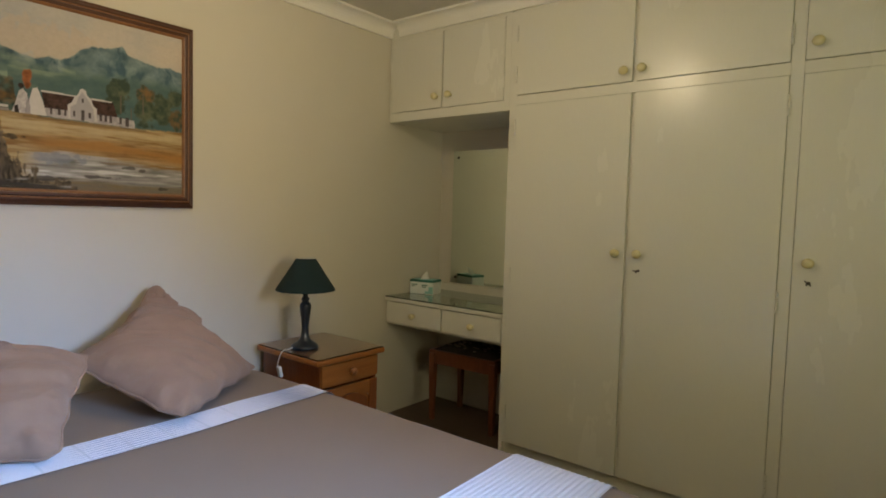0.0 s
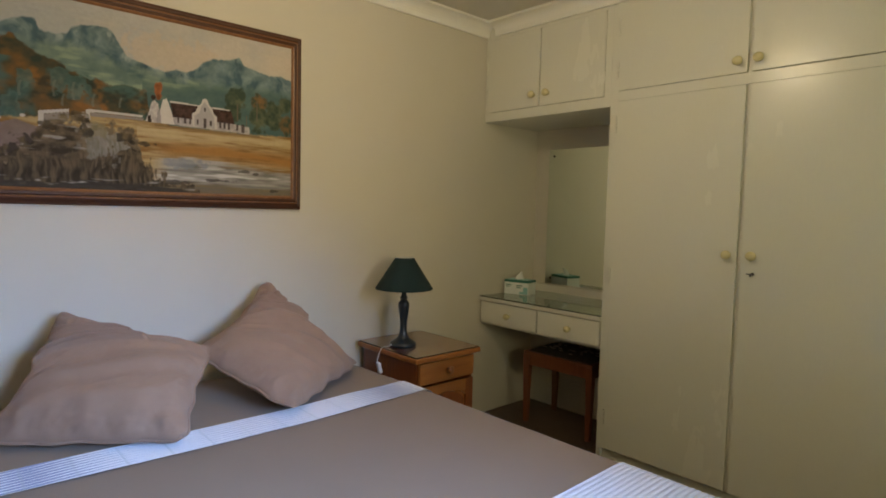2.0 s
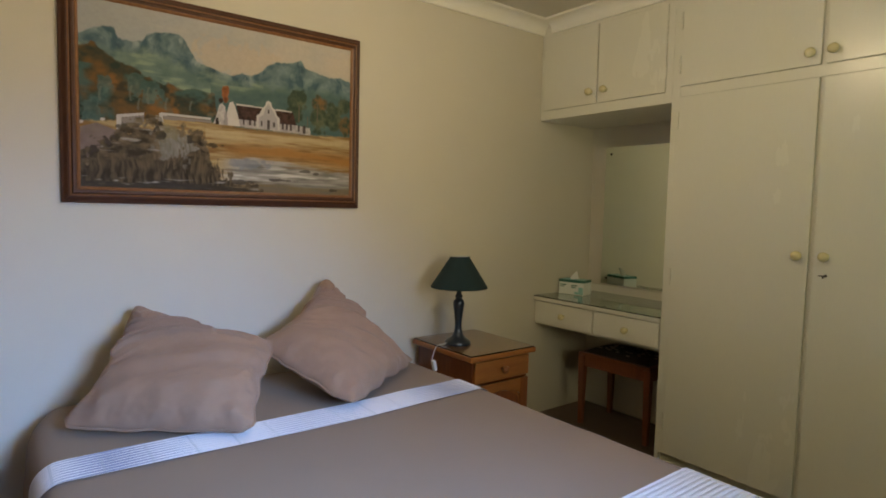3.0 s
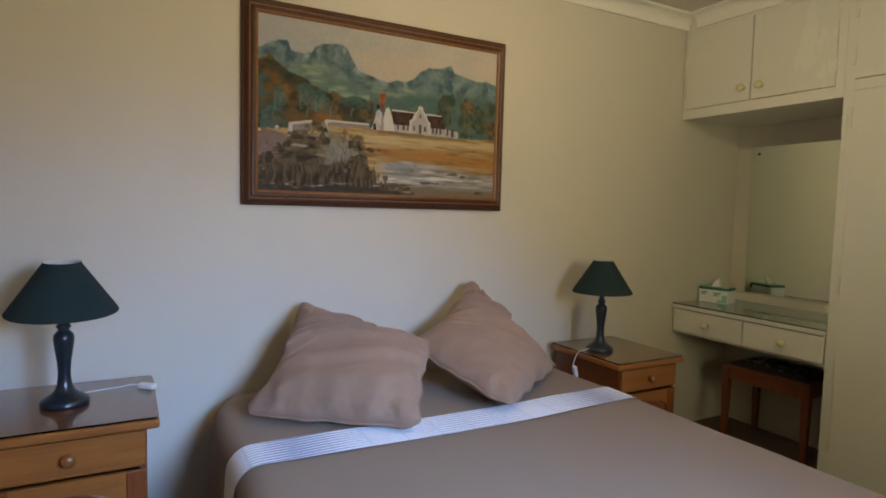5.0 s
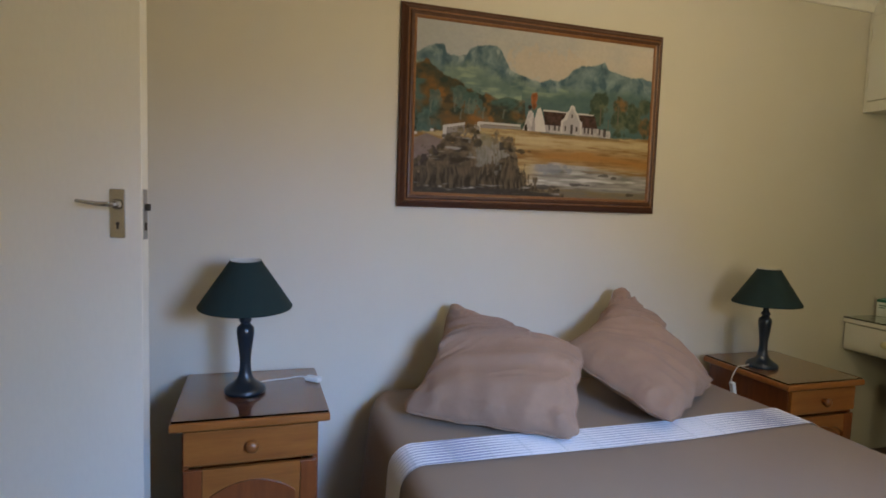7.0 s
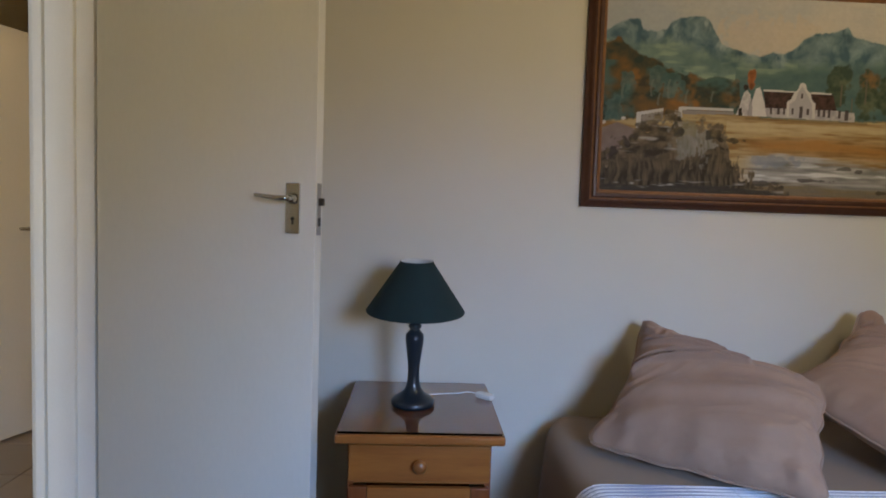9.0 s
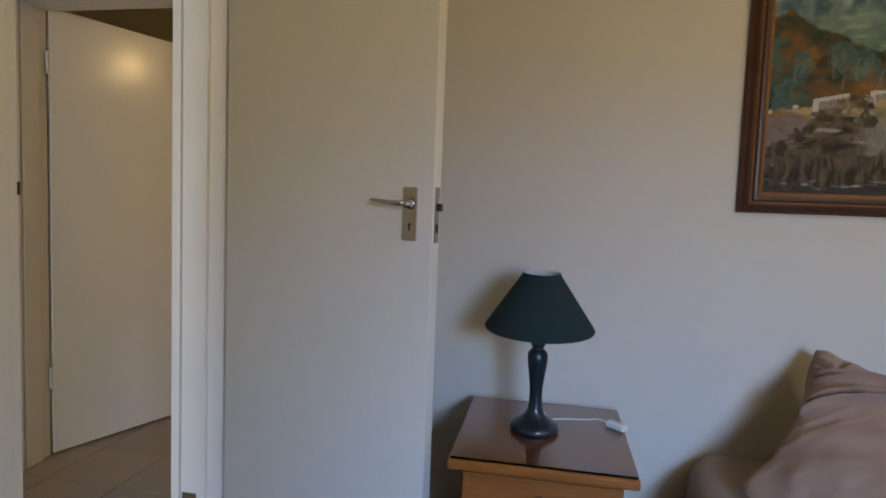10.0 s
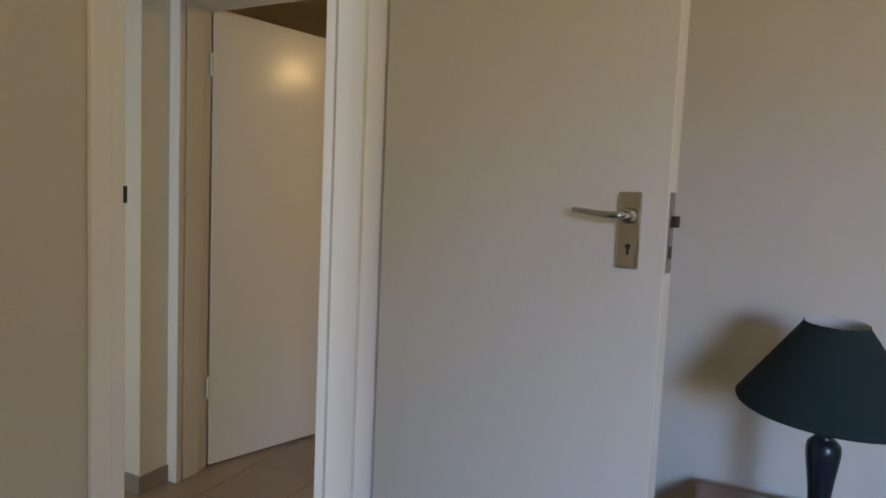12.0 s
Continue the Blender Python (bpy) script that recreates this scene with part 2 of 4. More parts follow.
def curve_points(points, n=8):
    """A smooth line through the points (Catmull-Rom)."""
    P = [Vector(p) for p in points]
    P = [P[0]] + P + [P[-1]]
    out = []
    for a, b, c, d in zip(P, P[1:], P[2:], P[3:]):
        for i in range(n):
            t = i / n
            out.append(0.5 * (2 * b + (c - a) * t + (2 * a - 5 * b + 4 * c - d) * t * t + (3 * b - a - 3 * c + d) * t ** 3))
    return out + [P[-1]]


def part(name, bm, material, parent=None, label="", smooth=False, at=None):
    mesh = bpy.data.meshes.new(name)
    bmesh.ops.recalc_face_normals(bm, faces=bm.faces)
    bm.to_mesh(mesh)
    bm.free()
    mesh.materials.append(material)
    if smooth:
        for f in mesh.polygons:
            f.use_smooth = True
    ob = new(name, mesh)
    if at is not None:
        ob.matrix_basis = at
    ob.parent = parent
    if label:
        ob["label"] = label
    return ob


def same(name, ob, parent, at):
    """Another piece on the mesh of ob."""
    o = new(name, ob.data)
    o.parent, o.matrix_basis = parent, at
    return o


def thing(name, label, category, at=None, group="", kind=""):
    ob = new(name)
    if at is not None:
        ob.matrix_basis = at
    return tagged(ob, label, category, group, kind)


def structure(name, bm, material, label, smooth=False):
    return tagged(part(name, bm, material, smooth=smooth), label, kind="structure")


# ---- the shell ----
bm = a_box(XW, XE, YS, YN, -0.12, 0.0)
structure("floor", bm, M_FLOOR, "dark brown bedroom floor")
bm = a_box(XW - TH, XE + 0.2, YS - TH + 0.002, YN + TH, CEIL, CEIL + 0.12)
structure("ceiling", bm, M_CEIL, "plain off-white bedroom ceiling")
bm = a_box(-5.4, XE + 0.9, -3.6, YS - TH - 0.002, CEIL, CEIL + 0.12)
box(bm, -5.4, XW - TH - 0.002, YS - TH - 0.002, 0.9, CEIL, CEIL + 0.12)
structure("ceiling_hall", bm, M_CEIL, "plain off-white hall ceiling")

structure("wall_west", a_box(XW - TH, XW, YS - TH, YN + TH, -0.12, CEIL), M_WALL, "cream painted wall behind the bed head")
structure("wall_north", a_box(XW, XE, YN, YN + TH, -0.12, CEIL), M_WALL, "cream painted wall behind the cupboards")

# window wall
WY0, WY1, WZ0, WZ1 = 0.35, 1.75, 0.98, 2.0
bm = a_box(XE, XE + 0.2, YS - TH, WY0, -0.12, CEIL)
box(bm, XE, XE + 0.2, WY1, YN + TH, -0.12, CEIL)
box(bm, XE, XE + 0.2, WY0, WY1, -0.12, WZ0)
box(bm, XE, XE + 0.2, WY0, WY1, WZ1, CEIL)
structure("wall_east", bm, M_WALL, "cream painted wall with the window")

# wall with the bedroom door
DX0, DX1, DZ = -2.55, -1.852, 2.0
bm = a_box(XW, DX0 - 0.03, HY1, YS, -0.12, CEIL)
box(bm, DX1 + 0.03, XE, HY1, YS, -0.12, CEIL)
box(bm, DX0 - 0.03, DX1 + 0.03, HY1, YS, DZ + 0.03, CEIL)
structure("wall_south", bm, M_WALL, "cream painted wall with the bedroom door")

# hall walls
bm = a_box(-2.876, XE + 0.9, -3.6, -3.45, -0.12, CEIL)
box(bm, XE + 0.75, XE + 0.9, -3.45, -2.2, -0.12, CEIL)
box(bm, XE + 0.75, XE + 0.9, -1.4, HY1, -0.12, CEIL)
box(bm, XE + 0.75, XE + 0.9, -2.2, -1.4, -0.12, 1.0)
box(bm, XE + 0.75, XE + 0.9, -2.2, -1.4, 2.0, CEIL)
box(bm, XE + 0.2, XE + 0.75, HY1, HY1 + 0.1, -0.12, CEIL)
structure("wall_hall", bm, M_HALL, "cream painted hall wall")
EX0, EX1 = -3.17, -3.02
EY0, EY1 = -2.30, -1.53
bm = a_box(EX0, -2.876, -3.45, HY0, -0.12, CEIL)
box(bm, EX0, EX1, EY1 + 0.03, HY1, -0.12, CEIL)
box(bm, EX0, EX1, HY0, EY1 + 0.03, DZ + 0.04, CEIL)
box(bm, EX0, XW - TH, HY1, HY1 + 0.1, -0.12, CEIL)
structure("wall_hall_end", bm, M_HALL, "cream painted wall at the end of the hall")
bm = a_box(-5.4, -5.25, -3.6, 0.9, -0.12, CEIL)
box(bm, -5.25, EX0, -3.6, -3.45, -0.12, CEIL)
box(bm, -5.25, EX0, 0.75, 0.9, -0.12, CEIL)
box(bm, EX0, XW - TH, HY1 + 0.1, 0.9, -0.12, CEIL)
structure("wall_far_room", bm, M_HALL, "cream painted walls of the room past the hall")

# cornices: a cove between wall and ceiling
def cornice(name, a, b, inward, label):
    """A coved cornice from a to b, its profile turned to the inward side."""
    bm = bmesh.new()
    a, b, n = Vector(a), Vector(b), Vector(inward)
    prof = [(0.0, -0.075), (0.012, -0.075), (0.014, -0.066)] + [(0.014 + 0.05 * (1 - math.cos(t)), -0.066 + 0.052 * math.sin(t)) for t in (math.pi / 2 * i / 6 for i in range(1, 7))] + [(0.075, -0.012), (0.075, 0.0), (0.0, 0.0)]
    ends = []
    for p in (a, b):
        ends.append([bm.verts.new((p.x + n.x * (d + 0.001), p.y + n.y * (d + 0.001), CEIL - 0.001 + h)) for d, h in prof])
    k = len(prof)
    for i in range(k):
        j = (i + 1) % k
        bm.faces.new((ends[0][i], ends[0][j], ends[1][j], ends[1][i]))
    bm.faces.new(ends[0])
    bm.faces.new(list(reversed(ends[1])))
    structure(name, bm, M_CORNICE, label)


cornice("cornice_west", (XW, YS, 0), (XW, YF - 0.0, 0), (1, 0, 0), "white coved cornice above the bed")
cornice("cornice_north", (XW + 0.076, YF - 0.002, 0), (XE, YF - 0.002, 0), (0, -1, 0), "white coved cornice above the cupboards")
cornice("cornice_east", (XE, YS, 0), (XE, YF - 0.08, 0), (-1, 0, 0), "white coved cornice above the window")
cornice("cornice_south", (XW + 0.076, YS, 0), (XE - 0.076, YS, 0), (0, 1, 0), "white coved cornice above the door")

structure("ground", a_box(-80, 80, -80, 80, -0.3, -0.13), M_GROUND, "dry garden ground outside the house")
structure("roof", a_box(-5.8, 2.2, -4.0, 3.9, CEIL + 0.14, CEIL + 0.26), M_ROOF, "plain roof slab over the house")

# windows
def steel_window(name, label, x, y0, y1, z0, z1, lights):
    w = thing(name, label, "window", kind="structure")
    bm = bmesh.new()
    for a, b, c, d in ((y0, y1, z0, z0 + 0.05), (y0, y1, z1 - 0.05, z1), (y0, y0 + 0.05, z0 + 0.05, z1 - 0.05), (y1 - 0.05, y1, z0 + 0.05, z1 - 0.05)):
        box(bm, x + 0.08, x + 0.13, a, b, c, d)
    part("window_frame", bm, M_FRAME, w)
    step = (y1 - y0 - 0.1) / lights
    for i in range(lights - 1):
        y = y0 + 0.05 + step * (i + 1)
        part("mullion", a_box(x + 0.085, x + 0.125, y - 0.02, y + 0.02, z0 + 0.05, z1 - 0.05), M_FRAME, w)
    part("window_sill", a_box(x - 0.03, x + 0.08, y0 - 0.03, y1 + 0.03, z0 - 0.03, z0 - 0.001, bevel=0.004), M_FRAME, w)
    for i in range(lights):
        a = y0 + 0.05 + step * i + (0.02 if i else 0)
        b = y0 + 0.05 + step * (i + 1) - (0.02 if i < lights - 1 else 0)
        pane = part("pane", a_box(x + 0.103, x + 0.107, a, b, z0 + 0.05, z1 - 0.05), M_GLASS, w)
        pane.visible_shadow = False


steel_window("window_1", "painted steel window letting in daylight", XE, WY0, WY1, WZ0, WZ1, 3)
# the second window is unseen, added round the hall's extra lamp
steel_window("window_2", "unseen painted steel window added at the hall's far end", XE + 0.75, -2.2, -1.4, 1.0, 2.0, 2)


# ---- doors ----
def door_frame(name, label, along, across, z1, axis, lip):
    """A pressed steel frame round an opening: along is the opening's span, across the wall's two faces; the lip shows on both faces.
    The rebate for the leaf lies on the side that lip names."""
    d = thing(name, label, "door frame", kind="structure")
    a0, a1 = along
    c0, c1 = across

    def bar(bm, u0, u1, v0, v1, z0, z2):
        if axis == "x":
            box(bm, u0, u1, v0, v1, z0, z2, bevel=0.0025, segments=2)
        else:
            box(bm, v0, v1, u0, u1, z0, z2, bevel=0.0025, segments=2)

    for name_, u, s in (("hinge_jamb", a0, -1), ("strike_jamb", a1, 1)):
        bm = bmesh.new()
        lo, hi = sorted((u, u + s * 0.026))
        bar(bm, lo, hi, c0 - 0.012, c1 + 0.012, 0, z1 + 0.026)
        lo2, hi2 = sorted((u + s * 0.02, u + s * 0.05))
        bar(bm, lo2, hi2, c0 - 0.013, c0 - 0.002, 0, z1 + 0.05)
        bar(bm, lo2, hi2, c1 + 0.002, c1 + 0.013, 0, z1 + 0.05)
        lo3, hi3 = sorted((u - s * 0.014, u + s * 0.003))
        if lip > 0:
            bar(bm, lo3, hi3, c0 - 0.012, c0 + 0.016, 0, z1 + 0.02)
            bar(bm, lo3, hi3, c0 + 0.024, c1 - 0.040, 0, z1 + 0.02)
        else:
            bar(bm, lo3, hi3, c0 + 0.040, c1 - 0.024, 0, z1 + 0.02)
            bar(bm, lo3, hi3, c1 - 0.016, c1 + 0.012, 0, z1 + 0.02)
        part(name_, bm, M_FRAME, d)
    bm = bmesh.new()
    bar(bm, a0 + 0.001, a1 - 0.001, c0 - 0.012, c1 + 0.012, z1, z1 + 0.026)
    bar(bm, a0 - 0.018, a1 + 0.018, c0 - 0.014, c0 - 0.003, z1 + 0.022, z1 + 0.05)
    bar(bm, a0 - 0.018, a1 + 0.018, c1 + 0.003, c1 + 0.014, z1 + 0.022, z1 + 0.05)
    part("header", bm, M_FRAME, d)
    return d


def hinge_mesh():
    bm = bmesh.new()
    for z in (-0.033, 0.0, 0.033):
        m4 = Matrix.Translation((0, 0, z))
        bmesh.ops.create_cone(bm, cap_ends=True, segments=10, radius1=0.006, radius2=0.006, depth=0.031, matrix=m4)
    box(bm, 0.0, 0.022, -0.001, 0.001, -0.05, 0.05)
    return bm


f = door_frame("door_frame_1", "off-white painted steel frame of the bedroom door", (DX0, DX1), (HY1, YS), DZ, "x", 1)
# solid dark patch, its colour giving the shade of a hole
part("strike_hole", a_box(DX1 - 0.0012, DX1 + 0.004, YS + 0.002, YS + 0.0135, 1.21, 1.234), M_GAP, f, "dark patch in place of the latch hole's shade")
part("hinge_plate", a_box(DX0 + 0.0135, DX0 + 0.0155, -1.186, -1.138, 0.19, 0.287), M_STEEL, f, "steel hinge plate")

# bedroom door: hinged on the jamb by the bed head, open into the room
H1, T1 = Vector((-2.545, -1.052)), Vector((-2.352, -0.374))
way = (T1 - H1)
LEAF = way.length
ang = math.degrees(math.atan2(way.y, way.x))
door = thing("door_1", "off-white flush door standing open into the bedroom", "door", pose(H1.x, H1.y, 0, 0, 0, ang), kind="structure")
# local axes: x along the leaf, y to the head wall, z up
part("leaf", a_box(0.005, LEAF, 0.0, 0.04, 0.012, DZ - 0.006, bevel=0.002), M_DOOR, door)
part("faceplate", a_box(LEAF - 0.001, LEAF + 0.002, 0.009, 0.031, 1.125, 1.265, bevel=0.0008), M_FACE, door, "dull steel lock faceplate")
part("latch", a_box(LEAF + 0.002, LEAF + 0.014, 0.013, 0.027, 1.205, 1.225, bevel=0.002), M_DARKMETAL, door, "dark latch bolt")
part("deadbolt", a_box(LEAF + 0.002, LEAF + 0.003, 0.013, 0.027, 1.15, 1.172), M_DARKMETAL, door, "flush dark deadbolt")
plate = part("backplate", a_box(LEAF - 0.085, LEAF - 0.043, -0.009, 0.0, 1.128, 1.264, bevel=0.0045, segments=3), M_STEEL, door, "steel handle backplate")
pts = curve_points([(LEAF - 0.062, -0.006, 1.222), (LEAF - 0.062, -0.035, 1.222), (LEAF - 0.066, -0.047, 1.222), (LEAF - 0.09, -0.054, 1.2225), (LEAF - 0.122, -0.052, 1.226), (LEAF - 0.152, -0.046, 1.229)], 6)
lever = part("lever_handle", tube(pts, 0.0105, 14, 0.55, 0.85), M_STEEL, door, "curved tapering steel lever handle", smooth=True)
part("boss", lathe([(0.0145, 0), (0.0145, 0.008), (0.012, 0.012), (0.011, 0.02)], 20), M_STEEL, lever, smooth=True, at=pose(LEAF - 0.062, -0.009, 1.222, 90))
# dark raised shape: the keyhole's shade put into its colour
bm = bmesh.new()
bmesh.ops.create_cone(bm, cap_ends=True, segments=12, radius1=0.005, radius2=0.005, depth=0.002, matrix=pose(LEAF - 0.062, -0.0095, 1.168, 90))
box(bm, LEAF - 0.0642, LEAF - 0.0598, -0.0105, -0.0085, 1.153, 1.166)
part("keyhole", bm, M_GAP, door, "dark patch in place of the keyhole's shade")
bm = a_box(LEAF - 0.085, LEAF - 0.043, 0.04, 0.047, 1.128, 1.264, bevel=0.003)
part("rear_backplate", bm, M_STEEL, door, "steel backplate on the far side")
hinge = part("hinge", hinge_mesh(), M_FRAME, door, at=pose(-0.004, 0.044, 1.75))
for z in (1.0, 0.3):
    same("hinge", hinge, door, pose(-0.004, 0.044, z))

f = door_frame("door_frame_2", "off-white painted steel frame at the hall's end", (EY0, EY1), (EX0, EX1), DZ, "y", -1)
door = thing("door_2", "off-white flush door standing open past the hall", "door", pose(EX0 - 0.008, EY0 + 0.012, 0, 0, 0, 160.5), kind="structure")
part("leaf", a_box(0.006, 0.755, 0.0, 0.04, 0.012, DZ + 0.02, bevel=0.002), M_DOOR, door)
for z in (1.78, 0.37):
    same("hinge", hinge, door, pose(-0.004, -0.002, z))
part("lever_handle", tube(curve_points([(0.69, -0.0, 1.05), (0.69, -0.05, 1.05), (0.66, -0.055, 1.05), (0.58, -0.05, 1.052)], 6), 0.0085, 8), M_STEEL, door, "steel lever handle", smooth=True)

sw = thing("light_switch", "white plastic light switch beside the door", "switch", pose(-1.585, YS, 1.40))
part("plate", a_box(-0.0375, 0.0375, 0.0, 0.009, -0.06, 0.06, bevel=0.003), M_PLASTIC, sw)
part("rocker", a_box(-0.01, 0.01, 0.009, 0.014, -0.016, 0.016, bevel=0.002), M_PLASTIC, sw)

# ---- built-in cupboards ----
def knob(parent, x, y, z, r=0.019, material=M_KNOB):
    bm = lathe([(r * 0.55, 0), (r * 0.45, r * 0.35), (r * 0.5, r * 0.6), (r * 0.95, r * 0.8), (r, r * 1.05), (r * 0.85, r * 1.35), (r * 0.45, r * 1.52), (r * 0.12, r * 1.56)], 20)
    return part("knob", bm, material, parent, smooth=True, at=pose(x, y, z, 90, 0, 0) @ Matrix.Diagonal((1.1, 1.0, 1.3, 1)))


def cupboard_door(parent, x0, x1, z0, z1, knob_x=None, knob_z=None, hinge_side=0, key=False):
    d = part("door", a_box(x0, x1, YF - 0.008, YF + 0.007, z0, z1, bevel=0.0025), M_CUPBOARD, parent)
    if knob_x is not None:
        knob(d, knob_x, YF - 0.008, knob_z)
    if hinge_side:
        hx = x0 - 0.004 if hinge_side < 0 else x1 + 0.004
        hs = (z0 + 0.10, z1 - 0.10) if z1 - z0 < 1 else (z0 + 0.16, (z0 + z1) / 2 + 0.01, z1 - 0.11)
        for hz in hs:
            bm = bmesh.new()
            for k in (-0.027, 0, 0.027):
                bmesh.ops.create_cone(bm, cap_ends=True, segments=8, radius1=0.005, radius2=0.005, depth=0.025, matrix=pose(hx, YF - 0.012, hz + k))
            part("hinge", bm, M_CUPBOARD, d)
    if key:
        kx, kz = knob_x + 0.004, knob_z - 0.074
        bm = bmesh.new()
        bmesh.ops.create_cone(bm, cap_ends=True, segments=12, radius1=0.006, radius2=0.006, depth=0.003, matrix=pose(kx, YF - 0.0095, kz, 90))
        box(bm, kx - 0.0016, kx + 0.0016, YF - 0.034, YF - 0.0085, kz - 0.0016, kz + 0.0016)
        box(bm, kx - 0.015, kx + 0.013, YF - 0.037, YF - 0.033, kz - 0.001, kz + 0.0035)
        box(bm, kx - 0.003, kx + 0.003, YF - 0.0365, YF - 0.0335, kz - 0.009, kz - 0.001)
        bmesh.ops.rotate(bm, verts=bm.verts, cent=(kx, YF, kz), matrix=Matrix.Rotation(radians(40 if knob_x > -1 else -3), 3, 'Y'))
        part("key", bm, M_DARKMETAL, d, "dark metal key in its lock")
    return d


wr = thing("built_in_wardrobe", "cream enamelled built-in wardrobe with flush doors", "wardrobe")
C0, C1 = -1.906, XE - 0.002
part("side_panel", a_box(C0, C0 + 0.0202, YF - 0.002, YN - 0.001, 0.0, CEIL - 0.08), M_CUPBOARD, wr)
part("plinth", a_box(C0 + 0.02, C1, YF + 0.02, YF + 0.04, 0.0, 0.07), M_CUPBOARD, wr)
part("top_board", a_box(C0 + 0.02, C1, YF + 0.021, YN - 0.002, CEIL - 0.10, CEIL - 0.08), M_CUPBOARD, wr)
# dark sheet close behind the doors, painting the shade in their gaps
part("inner_back", a_box(C0 + 0.021, C1, YF + 0.06, YF + 0.07, 0.07, CEIL - 0.101), M_GAP, wr)
G = 0.0022                    # the gap round a door
LOW, TOP = (0.075, 1.792), (1.842, 2.243)
leaves = ((-1.862, -1.276), (-1.258, -0.676), (-0.628, -0.012), (0.012, C1 - 0.03))
for x0, x1 in ((C0 + 0.0205, leaves[0][0] - G), (leaves[1][1] + G, leaves[2][0] - G), (leaves[2][1] + G, leaves[3][0] - G), (leaves[3][1] + G, C1)):
    part("post", a_box(x0, x1, YF - 0.002, YF + 0.02, 0.07, CEIL - 0.003), M_CUPBOARD, wr)
    part("door_stop", a_box(max(x0 - 0.02, C0 + 0.021), min(x1 + 0.02, C1), YF + 0.0205, YF + 0.03, 0.0705, CEIL - 0.1005), M_CUPBOARD, wr)
part("closing_strip", a_box(leaves[0][1] - 0.02, leaves[1][0] + 0.02, YF + 0.008, YF + 0.02, 0.0705, CEIL - 0.085), M_CUPBOARD, wr)
for x0, x1 in ((leaves[0][0] - G + 0.0005, leaves[1][1] + G - 0.0005), (leaves[2][0] - G + 0.0005, leaves[2][1] + G - 0.0005), (leaves[3][0] - G + 0.0005, leaves[3][1] + G - 0.0005)):
    part("rail", a_box(x0, x1, YF - 0.002, YF + 0.0195, LOW[1] + 0.002, TOP[0] - G), M_CUPBOARD, wr)
    part("rail", a_box(x0, x1, YF - 0.002, YF + 0.0195, TOP[1] + G, CEIL - 0.003), M_CUPBOARD, wr)
knobs = ((-1.310, 1.09, -1.308, 1.888), (-1.212, 1.092, -1.228, 1.890), (-0.576, 1.10, -0.588, 1.900), (0.05, 1.10, 0.05, 1.900))
for (x0, x1), (ka, kb, kc, kd), side, key in zip(leaves, knobs, (-1, 1, 1, 1), (False, True, True, True)):
    cupboard_door(wr, x0, x1, *LOW, ka, kb, side, key=key)
    cupboard_door(wr, x0, x1, *TOP, kc, kd, side)

uc = thing("overhead_cupboard", "cream enamelled overhead cupboard above the dressing table", "cupboard")
U0, U1 = XW + 0.001, C0 - 0.001
part("base_board", a_box(U0, U1, YF + 0.0197, YN - 0.001, 1.772, 1.792), M_CUPBOARD, uc)
part("top_board", a_box(U0, U1, YF + 0.021, YN - 0.002, CEIL - 0.10, CEIL - 0.08), M_CUPBOARD, uc)
# dark sheet again, for the shade in these door gaps
part("inner_back", a_box(U0, U1, YF + 0.06, YF + 0.07, 1.793, CEIL - 0.101), M_GAP, uc)
uleaves = ((XW + 0.018, -2.350), (-2.342, -1.945))
for x0, x1 in ((U0, uleaves[0][0] - G), (uleaves[1][1] + G, U1)):
    part("post", a_box(x0, x1, YF - 0.002, YF + 0.0195, 1.7725, CEIL - 0.003), M_CUPBOARD, uc)
part("closing_strip", a_box(-2.36, -2.33, YF + 0.008, YF + 0.02, 1.7925, CEIL - 0.085), M_CUPBOARD, uc)
part("rail", a_box(uleaves[0][0] - G + 0.0005, uleaves[1][1] + G - 0.0005, YF - 0.002, YF + 0.0195, 1.7725, 1.826 - G), M_CUPBOARD, uc)
part("rail", a_box(uleaves[0][0] - G + 0.0005, uleaves[1][1] + G - 0.0005, YF - 0.002, YF + 0.0195, 2.240 + G, CEIL - 0.003), M_CUPBOARD, uc)
cupboard_door(uc, *uleaves[0], 1.826, 2.240, -2.385, 1.888, -1)
cupboard_door(uc, *uleaves[1], 1.826, 2.240, -2.289, 1.888, 1)

# ---- dressing table in the niche ----
dt = thing("dressing_table", "cream dressing table with a glass top and two drawers", "dressing table")
part("tabletop", a_box(XW + 0.002, C0 - 0.002, YF - 0.012, YN - 0.002, 0.712, 0.732, bevel=0.003), M_CUPBOARD, dt)
part("glass_top", a_box(XW + 0.004, C0 - 0.004, YF - 0.008, YN - 0.022, 0.7325, 0.7385, bevel=0.001), M_TOPGLASS, dt, "clear glass sheet on the tabletop")
part("splashback", a_box(XW + 0.004, C0 - 0.004, YN - 0.02, YN - 0.002, 0.7325, 0.785, bevel=0.002), M_CUPBOARD, dt)
bm = a_box(XW + 0.002, C0 - 0.002, YF + 0.012, YF + 0.40, 0.568, 0.578)
box(bm, XW + 0.002, XW + 0.014, YF + 0.012, YF + 0.40, 0.578, 0.7115)
box(bm, C0 - 0.014, C0 - 0.002, YF + 0.012, YF + 0.40, 0.578, 0.7115)
box(bm, -2.317, -2.305, YF + 0.012, YF + 0.40, 0.578, 0.7115)
part("drawer_case", bm, M_CUPBOARD, dt)
for x0, x1, kx in ((XW + 0.012, -2.316, -2.516), (-2.306, C0 - 0.008, -2.095)):
    d = part("drawer", a_box(x0, x1, YF - 0.006, YF + 0.011, 0.582, 0.706, bevel=0.0025), M_CUPBOARD, dt)
    knob(d, kx, YF - 0.006, 0.642, 0.0175)

